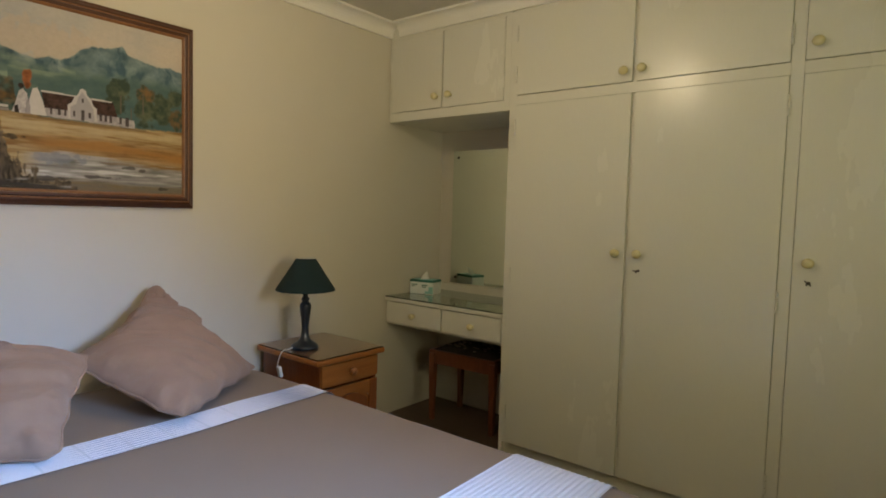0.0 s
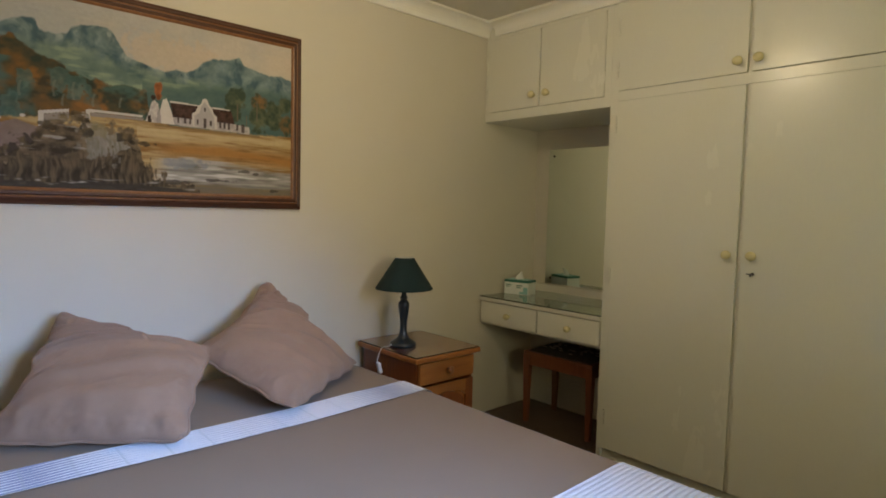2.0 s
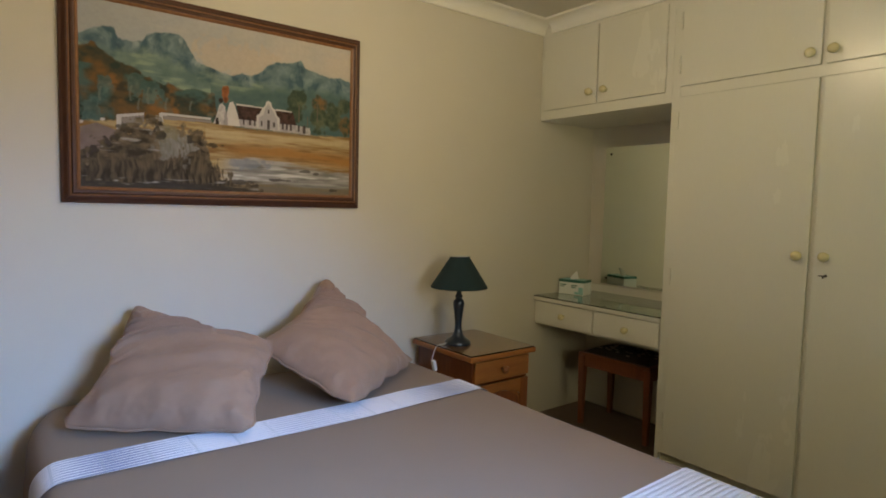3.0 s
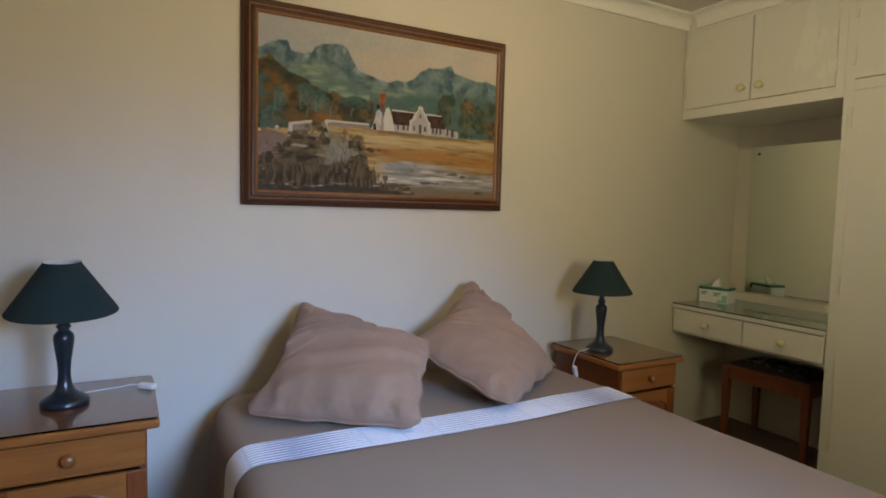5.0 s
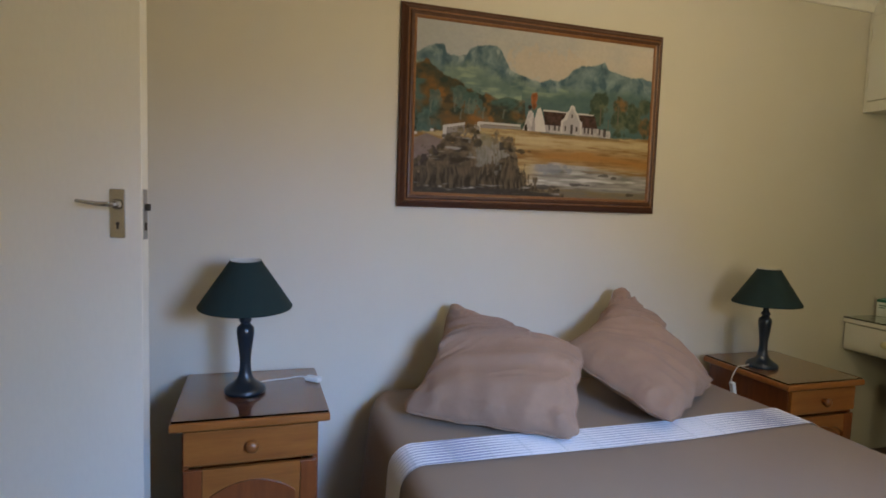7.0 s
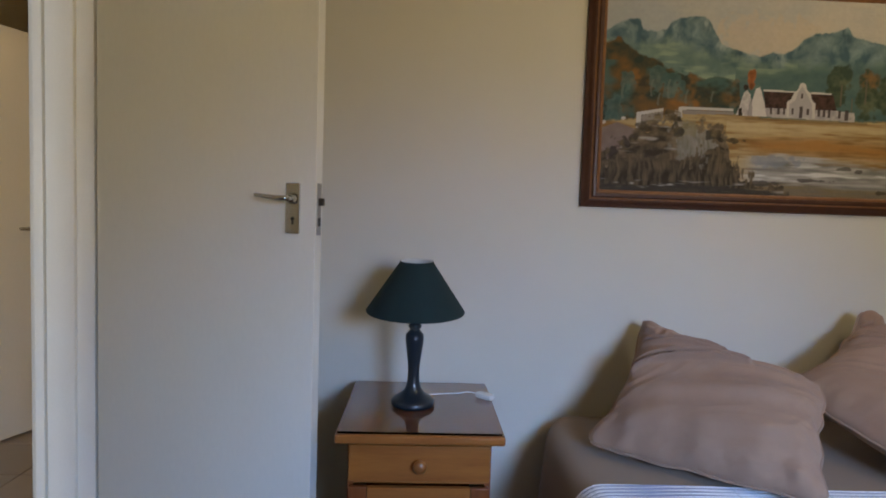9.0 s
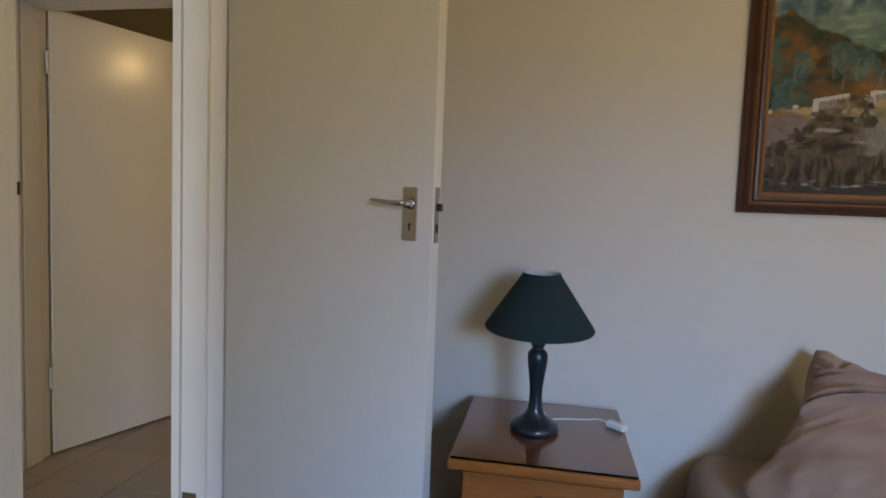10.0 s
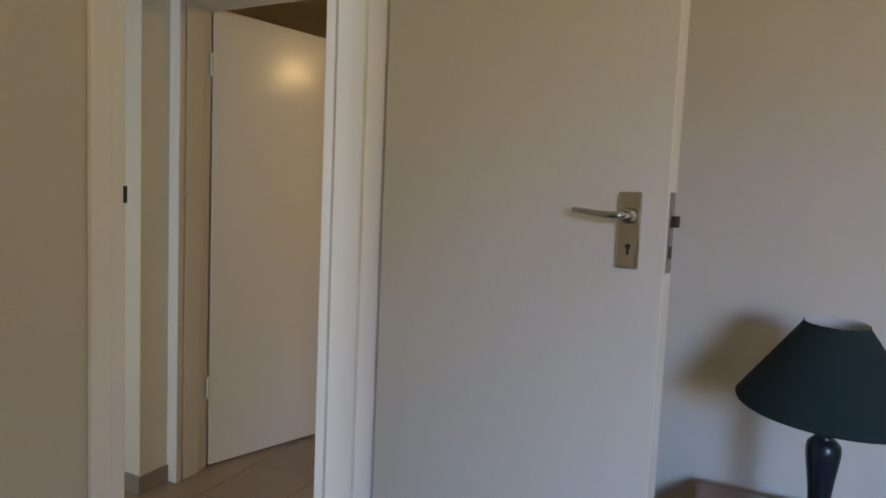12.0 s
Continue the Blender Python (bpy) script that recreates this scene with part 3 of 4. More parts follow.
mi = thing("mirror", "frameless wall mirror fixed with screws", "mirror")
MX0, MX1 = -2.645, -1.925
part("mirror_glass", a_box(MX0, MX1, YN - 0.008, YN - 0.001, 0.792, 1.648, bevel=0.0015), M_MIRROR, mi)
for x in (MX0 + 0.04, MX1 - 0.04):
    for z in (0.83, 1.605):
        part("screw", lathe([(0.008, 0), (0.008, 0.002), (0.004, 0.004)], 12), M_DARKMETAL, mi, at=pose(x, YN - 0.008, z, 90))

# tissue box
tb = thing("tissue_box", "white and green tissue box on the dressing table", "tissue box", pose(-2.655, 3.085, 0.739, 0, 0, 14) @ Matrix.Diagonal((0.73, 0.91, 0.95, 1)))
part("carton", a_box(-0.112, 0.112, -0.058, 0.058, 0, 0.092, bevel=0.002), M_TISSUE_BOX, tb)
bm = a_box(-0.1125, 0.1125, -0.0585, 0.0585, 0.078, 0.0925)
box(bm, -0.112, 0.112, -0.058, 0.058, 0.0925, 0.0932)
part("green_edge", bm, M_BOX_GREEN, tb, "dark green printed edge")
part("top_panel", a_box(-0.10, 0.10, -0.047, 0.047, 0.0933, 0.0938), M_BOX_TEAL, tb, "pale teal printed top")
for x0, x1, z0, z1, mt in ((-0.098, -0.045, 0.058, 0.064, M_BOX_GREEN), (-0.098, -0.06, 0.047, 0.052, M_BOX_GREEN), (0.0, 0.055, 0.055, 0.062, M_BOX_GREEN), (0.0, 0.04, 0.043, 0.049, M_BOX_GREEN), (0.066, 0.105, 0.004, 0.05, M_BOX_TEAL), (0.03, 0.066, 0.004, 0.02, M_BOX_TEAL)):
    part("print", a_box(x0, x1, -0.0592, -0.0586, z0, z1), mt, tb)
bm = bmesh.new()
bmesh.ops.create_grid(bm, x_segments=12, y_segments=8, size=1)
for v in bm.verts:
    u, t = v.co.x, (v.co.y + 1) / 2
    v.co = Vector((0.045 * u * (1 - 0.35 * t), 0.018 * math.sin(3.1 * u + 2 * t) + 0.012 * t, 0.092 + 0.052 * t * (0.75 + 0.3 * math.cos(2.6 * u)) ))
part("tissue", bm, M_PAPER, tb, "crumpled white tissue", smooth=True)

# stool
st = thing("stool", "reddish wooden stool with a tapestry seat", "stool", pose(-2.285, 3.14, 0, 0, 0, 3))
SW, SD, SH = 0.21, 0.15, 0.42
for y in (-SD, SD):
    part("apron", a_box(-SW + 0.0195, SW - 0.0195, y - 0.011, y + 0.011, SH - 0.075, SH - 0.0125, bevel=0.003), M_STOOLWOOD, st)
for x in (-SW, SW):
    part("apron", a_box(x - 0.011, x + 0.011, -SD + 0.0195, SD - 0.0195, SH - 0.075, SH - 0.0125, bevel=0.003), M_STOOLWOOD, st)
part("seat_frame", a_box(-SW - 0.02, SW + 0.02, -SD - 0.02, SD + 0.02, SH - 0.012, SH + 0.008, bevel=0.005), M_STOOLWOOD, st)
for x in (-SW, SW):
    for y in (-SD, SD):
        bm = bmesh.new()
        box(bm, -0.019, 0.019, -0.019, 0.019, 0, SH - 0.013)
        bmesh.ops.subdivide_edges(bm, edges=[e for e in bm.edges if abs(e.verts[0].co.z - e.verts[1].co.z) > 0.1], cuts=6)
        for v in bm.verts:
            k = 1 - v.co.z / SH
            s = 1 - 0.42 * max(0, k - 0.15)
            v.co.x, v.co.y = v.co.x * s, v.co.y * s
        part("leg", bm, M_STOOLWOOD, st, at=pose(x, y, 0))
bm = bmesh.new()
bmesh.ops.create_grid(bm, x_segments=20, y_segments=14, size=1)
for v in bm.verts:
    x, y = v.co.x, v.co.y
    v.co = Vector((x * (SW - 0.0), y * (SD - 0.0), SH + 0.0085 + 0.026 * max(0, (1 - x ** 4) * (1 - y ** 4)) ** 0.5))
part("cushion", bm, M_TAPESTRY, st, "dark tapestry seat pad", smooth=True)
bm = bmesh.new()
rnd = random.Random(4)
for i in range(70):
    x, y = rnd.uniform(-0.85, 0.85), rnd.uniform(-0.85, 0.85)
    if abs(math.hypot(x * 1.1, y) - 0.62) > 0.2 and rnd.random() < 0.7:
        continue
    z = SH + 0.0095 + 0.026 * max(0, (1 - x ** 4) * (1 - y ** 4)) ** 0.5
    box(bm, x * SW - 0.009, x * SW + 0.009, y * SD - 0.004, y * SD + 0.004, z - 0.002, z + 0.0015)
tagged(part("woven_pattern", bm, M_TAPESTRY_LIGHT, st, "pale woven flower pattern"), kind="stuff")


# ---- bedside tables, lamps ----
def nightstand(at, label, H, W=0.437):
    """Local axes: x out of the wall, y along it; the origin on the floor by the wall."""
    n = thing("nightstand", label, "nightstand", at, "bedside tables")
    D = 0.46
    up = H - 0.592
    body = W / 2 - 0.032
    bm = a_box(0.012, D - 0.03, -body, -body + 0.016, 0, H - 0.024)
    box(bm, 0.012, D - 0.03, body - 0.016, body, 0, H - 0.024)
    box(bm, 0.012, 0.024, -body + 0.016, body - 0.016, 0.05, H - 0.024)
    part("carcass", bm, M_PINE_UP, n)
    for z0, z1 in ((0.455 + up, 0.468 + up), (0.0, 0.07), (H - 0.036, H - 0.0245)):
        part("rail", a_box(D - 0.046, D - 0.0305, -body + 0.0165, body - 0.0165, z0, z1), M_PINE_ACROSS, n)
    part("top", a_box(0.0, D, -W / 2, W / 2, H - 0.024, H, bevel=0.007, segments=3), M_PINE_ACROSS, n)
    part("glass_top", a_box(0.006, D - 0.008, -W / 2 + 0.006, W / 2 - 0.006, H + 0.0005, H + 0.006, bevel=0.001), M_TABLEGLASS, n, "clear reflecting glass sheet on the top")
    d = part("drawer", a_box(D - 0.03, D - 0.012, -body + 0.004, body - 0.004, 0.466 + up, 0.562 + up, bevel=0.004, segments=3), M_PINE_ACROSS, n)
    part("knob", lathe([(0.011, 0), (0.009, 0.006), (0.012, 0.011), (0.0175, 0.017), (0.0175, 0.022), (0.012, 0.028), (0.004, 0.030)], 20), M_PINE, d, smooth=True, at=pose(D - 0.012, 0, 0.514 + up, 0, 90, 0))
    door = part("door", a_box(D - 0.03, D - 0.014, -body + 0.004, -body + 0.052, 0.075, 0.45 + up, bevel=0.003), M_PINE_UP, n)
    bm = a_box(D - 0.03, D - 0.014, body - 0.052, body - 0.004, 0.075, 0.45 + up, bevel=0.003)
    part("stile", bm, M_PINE_UP, door)
    part("panel_back", a_box(D - 0.03, D - 0.024, -body + 0.053, body - 0.053, 0.076, 0.449 + up), M_PINE_ACROSS, door)
    part("lower_rail", a_box(D - 0.0238, D - 0.0145, -body + 0.053, body - 0.053, 0.076, 0.125, bevel=0.003), M_PINE_ACROSS, door)
    # upper rail with an arched lower edge, and the arched raised panel under it
    for nm, lo, hi, x0, x1, mt in (("arched_rail", None, 0.449 + up, D - 0.0238, D - 0.0145, M_PINE_ACROSS), ("raised_panel", 0.137, None, D - 0.0238, D - 0.016, M_PINE_UP)):
        bm = bmesh.new()
        cols = []
        half = body - 0.053 if lo is None else body - 0.066
        for i in range(25):
            u = -1 + 2 * i / 24
            arch = 0.372 + up + 0.045 * max(0.0, math.cos(u * math.pi / 2)) ** 0.8
            z0, z1 = (arch, hi) if lo is None else (lo, arch - 0.012)
            cols.append([bm.verts.new((x, u * half, z)) for x, z in ((x0, z0), (x1, z0), (x1, z1), (x0, z1))])
        for a, b in zip(cols, cols[1:]):
            for k in range(4):
                j = (k + 1) % 4
                bm.faces.new((a[k], a[j], b[j], b[k]))
        bm.faces.new(cols[0])
        bm.faces.new(list(reversed(cols[-1])))
        part(nm, bm, mt, door)
    return n


nightstand(pose(XW + 0.055, -0.076, 0), "honey pine bedside table with a glass top, beside the open door", 0.628)
nightstand(pose(XW + 0.04, 2.118, 0), "honey pine bedside table with a glass top, beside the dressing table", 0.586, 0.412)


def table_lamp(at, label, tall, wide=1.0, tilt=0.0):
    t = thing("table_lamp", label, "lamp", at @ Matrix.Diagonal((1, 1, tall, 1)), "bedside lamps")
    part("base", lathe([(0.062, 0), (0.0635, 0.004), (0.0635, 0.012), (0.060, 0.018), (0.050, 0.026), (0.036, 0.035), (0.026, 0.046), (0.0205, 0.060), (0.0175, 0.080), (0.0165, 0.105), (0.018, 0.130), (0.0215, 0.160), (0.0255, 0.190), (0.027, 0.208), (0.0255, 0.222), (0.018, 0.231), (0.0135, 0.236), (0.0165, 0.241), (0.020, 0.247), (0.0165, 0.253), (0.012, 0.259), (0.011, 0.30)], 40), M_NAVY, t, smooth=True)
    part("bulb_holder", lathe([(0.014, 0.30), (0.016, 0.302), (0.016, 0.345), (0.012, 0.35)], 20), M_PLASTIC, t, smooth=True)
    bm = bmesh.new()
    segs = 48
    rows = []
    for r, z in ((0.137, 0.292), (0.138, 0.296), (0.047, 0.447), (0.0465, 0.451), (0.0456, 0.451), (0.0456, 0.447), (0.1345, 0.296), (0.1345, 0.292)):
        rows.append([bm.verts.new((r * math.cos(a), r * math.sin(a), z)) for a in (2 * math.pi * i / segs for i in range(segs))])
    for a, b in zip(rows, rows[1:] + rows[:1]):
        for i in range(segs):
            j = (i + 1) % segs
            bm.faces.new((a[i], a[j], b[j], b[i]))
    shade = part("shade", bm, M_GREEN, t, "dark green fabric cone shade", smooth=False, at=pose(0, 0, 0.30) @ pose(0, 0, 0, 0, tilt, 0) @ pose(0, 0, -0.30) @ Matrix.Diagonal((wide, wide, 1, 1)))
    bm = bmesh.new()
    rows = [[bm.verts.new((r * math.cos(x), r * math.sin(x), z)) for x in (2 * math.pi * i / segs for i in range(segs))] for r, z in ((0.1338, 0.294), (0.0440, 0.446), (0.0451, 0.4511))]
    for a, b in zip(rows, rows[1:]):
        for i in range(segs):
            j = (i + 1) % segs
            bm.faces.new((a[i], b[i], b[j], a[j]))
    part("lining", bm, M_LINING, shade, "white inner lining", smooth=True)
    bm = tube([(0.045 * math.cos(x), 0.045 * math.sin(x), 0.43) for x in (2 * math.pi * i / 24 for i in range(25))], 0.0018, 6)
    for i in range(3):
        x = 2 * math.pi * i / 3
        arm = tube([(0.015 * math.cos(x), 0.015 * math.sin(x), 0.346), (0.045 * math.cos(x), 0.045 * math.sin(x), 0.43)], 0.0016, 6)
        me = bpy.data.meshes.new("arm")
        arm.to_mesh(me)
        arm.free()
        bm.from_mesh(me)
    part("shade_carrier", bm, M_STEEL, shade)
    return t


l1 = table_lamp(pose(-2.468, -0.100, 0.6345), "dark blue lamp with a green shade by the door", 0.937, 1.04, 4.0)
l2 = table_lamp(pose(-2.49, 2.028, 0.5905), "dark blue lamp with a green shade by the dressing table", 0.945)


def cord(points, switch_at, lamp, label):
    part("cord", tube(curve_points(points, 8), 0.0021, 8), M_PLASTIC, lamp, "white flex", smooth=True)
    s = part("cord_switch", a_box(-0.028, 0.028, -0.0125, 0.0125, 0.0, 0.017, bevel=0.005, segments=3), M_PLASTIC, lamp, label, at=switch_at)
    part("slider", a_box(-0.008, 0.008, -0.004, 0.004, 0.017, 0.0195, bevel=0.001), M_PLASTIC, s)


cord([(-0.045, 0.035, 0.012), (-0.085, 0.066, 0.004), (-0.094, 0.105, 0.004), (-0.10, 0.14, 0.004), (-0.108, 0.172, 0.006), (-0.088, 0.195, 0.008)], pose(-0.062, 0.219, 0.001, 0, 0, 48), l1, "white switch lying on the table")
cord([(-0.01, -0.055, 0.012), (-0.005, -0.085, 0.008), (-0.012, -0.112, 0.004), (-0.02, -0.124, -0.02), (-0.03, -0.128, -0.055), (-0.032, -0.130, -0.078)], pose(-0.034, -0.124, -0.105, 0, 78, 80), l2, "white switch hanging by its flex")

# ---- bed ----
bed = thing("bed", "double bed hidden under its beige spread", "bed")
BX0, BX1, BY0, BY1, BZ = -2.715, -0.70, 0.318, 1.855, 0.52
part("base", a_box(BX0 + 0.02, BX1 - 0.05, BY0 + 0.05, BY1 - 0.05, 0.0, 0.28, bevel=0.01), M_GAP, bed)
part("mattress", a_box(BX0 + 0.02, BX1 - 0.04, BY0 + 0.04, BY1 - 0.04, 0.281, BZ - 0.02, bevel=0.03, segments=3), M_PLASTIC, bed)


def section(offset=0.0, n=40):
    """The spread's outline across the bed, from the floor on one side to the floor on the other: (y, z)."""
    r = 0.068
    out = []
    y0, y1, z = BY0 - offset, BY1 + offset, BZ + offset
    for k in range(9):
        t = k / 8
        out.append((y0 - 0.03 * (1 - t), 0.03 + (z - r - 0.03) * t))
    for k in range(1, 7):
        a = math.pi / 2 * k / 6
        out.append((y0 + r - r * math.cos(a), z - r + r * math.sin(a)))
    for k in range(1, n):
        t = k / n
        out.append((y0 + r + (y1 - y0 - 2 * r) * t, z))
    for k in range(0, 7):
        a = math.pi / 2 * k / 6
        out.append((y1 - r + r * math.sin(a), z - r + r * math.cos(a)))
    for k in range(1, 9):
        t = k / 8
        out.append((y1 + 0.03 * t, z - r - (z - r - 0.03) * t))
    return out


def soft(x, y, z):
    """Small unevenness of the cloth."""
    a = noise.noise(Vector((x * 2.2, y * 2.2, z * 2.2))) * 0.006 + noise.noise(Vector((x * 6, y * 6, z * 3 + 7))) * 0.0022
    fold = 0.012 * math.sin(x * 9 + 2 * noise.noise(Vector((x * 2, y, 3)))) * max(0, (BZ - 0.08 - z)) / BZ
    return a, fold


def spread_sheet(x0, x1, nx, offset, rib=0.0, pitch=0.0172, foot=False, bow=0.0):
    bm = bmesh.new()
    rows = []
    steps = [(x0 + (x1 - x0) * i / nx, 0.0) for i in range(nx + 1)]
    if foot:
        r = 0.05
        steps += [(x1 + r * math.sin(a), r * (1 - math.cos(a))) for a in (math.pi / 2 * k / 5 for k in range(1, 6))]
        steps += [(x1 + r + 0.03 * k / 6, r + (BZ - r - 0.03) * k / 6) for k in range(1, 7)]
    for x, drop in steps:
        row = []
        for y, z in section(offset):
            a, fold = soft(x, y, z)
            h = rib * math.sin(math.pi * (((x / pitch) % 1.0))) if rib else 0.0
            top = max(0.0, min(1.0, (z - BZ + 0.06) / 0.06))
            side = -1 if y < (BY0 + BY1) / 2 else 1
            y -= side * 0.045 * max(0.0, 1 - (x - BX0) / 0.22) ** 2
            lean = bow * math.sin(math.pi * max(0, min(1, (y - BY0) / (BY1 - BY0))))
            row.append(bm.verts.new((x + lean, y + side * (fold * (1 - top) + h * (1 - top)), max(0.02, z + (a + h) * top - drop))))
        rows.append(row)
    for a, b in zip(rows, rows[1:]):
        for i in range(len(a) - 1):
            bm.faces.new((a[i], a[i + 1], b[i + 1], b[i]))
    return bm


bs = thing("bedspread", "plain beige bedspread with white woven bands", "bedspread")
part("cover", spread_sheet(BX0, BX1 - 0.08, 60, 0.0, foot=True), M_SPREAD, bs, smooth=True)
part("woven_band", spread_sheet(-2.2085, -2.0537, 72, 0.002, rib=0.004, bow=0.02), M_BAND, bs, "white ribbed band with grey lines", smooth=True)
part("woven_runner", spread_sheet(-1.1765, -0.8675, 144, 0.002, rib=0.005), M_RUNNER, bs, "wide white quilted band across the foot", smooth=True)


def cushion(corners, label, seed, folds, thick=0.095):
    """A soft square cushion, propped on the bed: corners in order left, bottom, right, top."""
    L, B, R, T = (Vector(c) for c in corners)
    nrm = (B - T).cross(R - L).normalized()
    if nrm.x < 0:
        nrm = -nrm
    n = 120
    c = thing("cushion", label, "cushion", group="cushions on the bed")
    bm = bmesh.new()
    mid = (L + B + R + T) / 4
    off = Vector((seed * 3.1, seed * 1.7, seed))

    def near(u, v, c, d, w):
        return math.exp(-((u - c) ** 2 + (v - d) ** 2) / (w * w))

    def crease(u, v, line, width):
        """A fold along a bent line: how deep the cloth lies at (u, v)."""
        best = 9.0
        for (a, b), (c, d) in zip(line, line[1:]):
            t = max(0.0, min(1.0, ((u - a) * (c - a) + (v - b) * (d - b)) / ((c - a) ** 2 + (d - b) ** 2)))
            best = min(best, math.hypot(u - a - t * (c - a), v - b - t * (d - b)))
        return math.exp(-(best / width) ** 2) - 0.55 * math.exp(-((best - 2.1 * width) / (1.3 * width)) ** 2)

    def at(u, v, side):
        p = L * (1 - u) * (1 - v) + B * u * (1 - v) + R * u * v + T * (1 - u) * v
        a, b = 2 * u - 1, 2 * v - 1
        q = Vector((u * 1.0, v * 1.0, 0)) + off
        ra, rb = 1 - a * a, 1 - b * b
        pinch = -0.01 * ra * (1 - v) ** 3 + 0.07 * rb * u ** 4 + 0.15 * ra * v ** 4 + 0.17 * rb * (1 - u) ** 4
        pinch += 0.07 * (abs(a) * abs(b)) ** 8
        pinch += 0.042 * noise.noise(Vector((u * 7, v * 7, seed))) * (abs(a) ** 6 + abs(b) ** 6)
        p = p + (mid - p) * pinch
        e = max(0.0, (1 - a ** 4) * (1 - b ** 4))
        h = thick * (0.55 * e ** 0.6 + 0.5 * (ra * rb) ** 0.7) * (0.86 + 0.26 * (1 - v) * (0.4 + u)) + (0.026 * near(u, v, 0.055, 0.945, 0.06) + 0.009 * near(u, v, 0.93, 0.07, 0.07)) * min(1, e * 40)
        ear, along, across = max(0.0, v - u + 0.1), u + v, v - u
        wr = 0.0
        for line, width, deep in folds:
            wr -= 1.5 * deep * crease(u + 0.02 * noise.noise(q * 4), v + 0.02 * noise.noise(q * 4 + Vector((3, 1, 0))), line, width)
        wr += noise.noise(q * 3.2) * 0.010 + noise.noise(q * 8) * 0.005
        wr -= 0.014 * (0.25 + ear) * abs(noise.noise(Vector((across * 9 + 1.5 * noise.noise(q * 2), along * 1.6, seed + 4))))
        wr += 0.023 * noise.noise(Vector((u * 1.6, (v - 0.35 * u) * 8, seed + 9))) * (0.35 + v) + 0.017 * (1 - v) ** 3 * noise.noise(Vector((u * 9, v * 2.5, seed + 2))) + 0.015 * u ** 4 * noise.noise(Vector((u * 2, v * 9, seed + 5)))
        edge = max(0.0, 1 - min(u, 1 - u, v, 1 - v) / 0.16)
        wr += 0.008 * edge * noise.noise(Vector(((u + v) * 16, (u - v) * 16, seed)))
        w = min(1.0, e * 3)
        p = p + nrm * (h + wr * w) if side > 0 else p - nrm * h * 0.75
        p.z = max(p.z, BZ + 0.010 + 0.004 * noise.noise(q * 6))
        p.x = max(p.x, XW + 0.012)
        return p

    front = [[bm.verts.new(at(i / n, j / n, 1)) for j in range(n + 1)] for i in range(n + 1)]
    back = [[front[i][j] if i in (0, n) or j in (0, n) else bm.verts.new(at(i / n, j / n, -1)) for j in range(n + 1)] for i in range(n + 1)]
    for g in (front, back):
        for i in range(n):
            for j in range(n):
                bm.faces.new((g[i][j], g[i + 1][j], g[i + 1][j + 1], g[i][j + 1]))
    rim = [front[i][0].co.copy() for i in range(n)] + [front[n][j].co.copy() for j in range(n)] + [front[i][n].co.copy() for i in range(n, 0, -1)] + [front[0][j].co.copy() for j in range(n, -1, -1)]
    part("cover", bm, M_CUSHION, c, smooth=True)
    part("piping", tube(rim, 0.0042, 6), M_CUSHION, c, "stitched edge piping", smooth=True)
    return c


cushion(((-2.41, 0.393, 0.550), (-2.06, 0.872, 0.548), (-2.36, 1.07, 0.752), (-2.70, 0.652, 0.872)), "soft beige cushion leaning on the wall, nearer the door", 2.0,
        [([(0.03, 0.50), (0.20, 0.63), (0.42, 0.72), (0.62, 0.80)], 0.012, 0.034), ([(0.05, 0.76), (0.28, 0.85), (0.50, 0.90)], 0.011, 0.028), ([(0.02, 0.88), (0.12, 0.84), (0.16, 0.97)], 0.014, 0.011)])
cushion(((-2.53, 1.04, 0.70), (-2.075, 1.235, 0.552), (-2.46, 1.765, 0.55), (-2.68, 1.405, 0.925)), "soft beige cushion leaning on the wall, nearer the cupboards", 5.0,
        [([(0.03, 0.62), (0.22, 0.72), (0.45, 0.86)], 0.012, 0.032), ([(0.04, 0.82), (0.22, 0.90)], 0.011, 0.028), ([(0.02, 0.90), (0.11, 0.86), (0.14, 0.98)], 0.014, 0.011)])

# ---- painting ----
PY0, PY1, PZ0, PZ1 = 0.441, 1.606, 1.235, 2.000
FW = 0.058
pt = thing("painting", "framed oil landscape of a white farmhouse below mountains", "painting", pose(XW + 0.004, 0, 0))


def moulding(name, prof, material):
    """Four mitred lengths; prof holds (distance in from the outer edge, height off the wall)."""
    for k in range(4):
        bm = bmesh.new()
        ends = []
        for e in range(2):
            ring = []
            for d, h in prof:
                y0, y1, z0, z1 = PY0 + d, PY1 - d, PZ0 + d, PZ1 - d
                c = [(y0, z0), (y1, z0), (y1, z1), (y0, z1)][(k + e) % 4]
                ring.append(bm.verts.new((h, c[0], c[1])))
            ends.append(ring)
        m = len(prof)
        for i in range(m):
            j = (i + 1) % m
            bm.faces.new((ends[0][i], ends[0][j], ends[1][j], ends[1][i]))
        bm.faces.new(ends[0])
        bm.faces.new(list(reversed(ends[1])))
        part(name, bm, material, pt)


# the frame rises from a thin outer edge to its inner lip
moulding("outer_moulding", [(0, 0.0), (0, 0.009), (0.003, 0.013), (0.010, 0.016), (0.019, 0.0245), (0.024, 0.0265), (0.026, 0.026), (0.026, 0.0)], M_MOULD)
moulding("gilt_strip", [(0.0262, 0.0), (0.0262, 0.0275), (0.0285, 0.0295), (0.0305, 0.0285), (0.031, 0.0)], M_GILT)
moulding("inner_moulding", [(0.0312, 0.0), (0.0312, 0.0285), (0.036, 0.0335), (0.043, 0.0345), (0.047, 0.033), (0.047, 0.0)], M_MOULD)
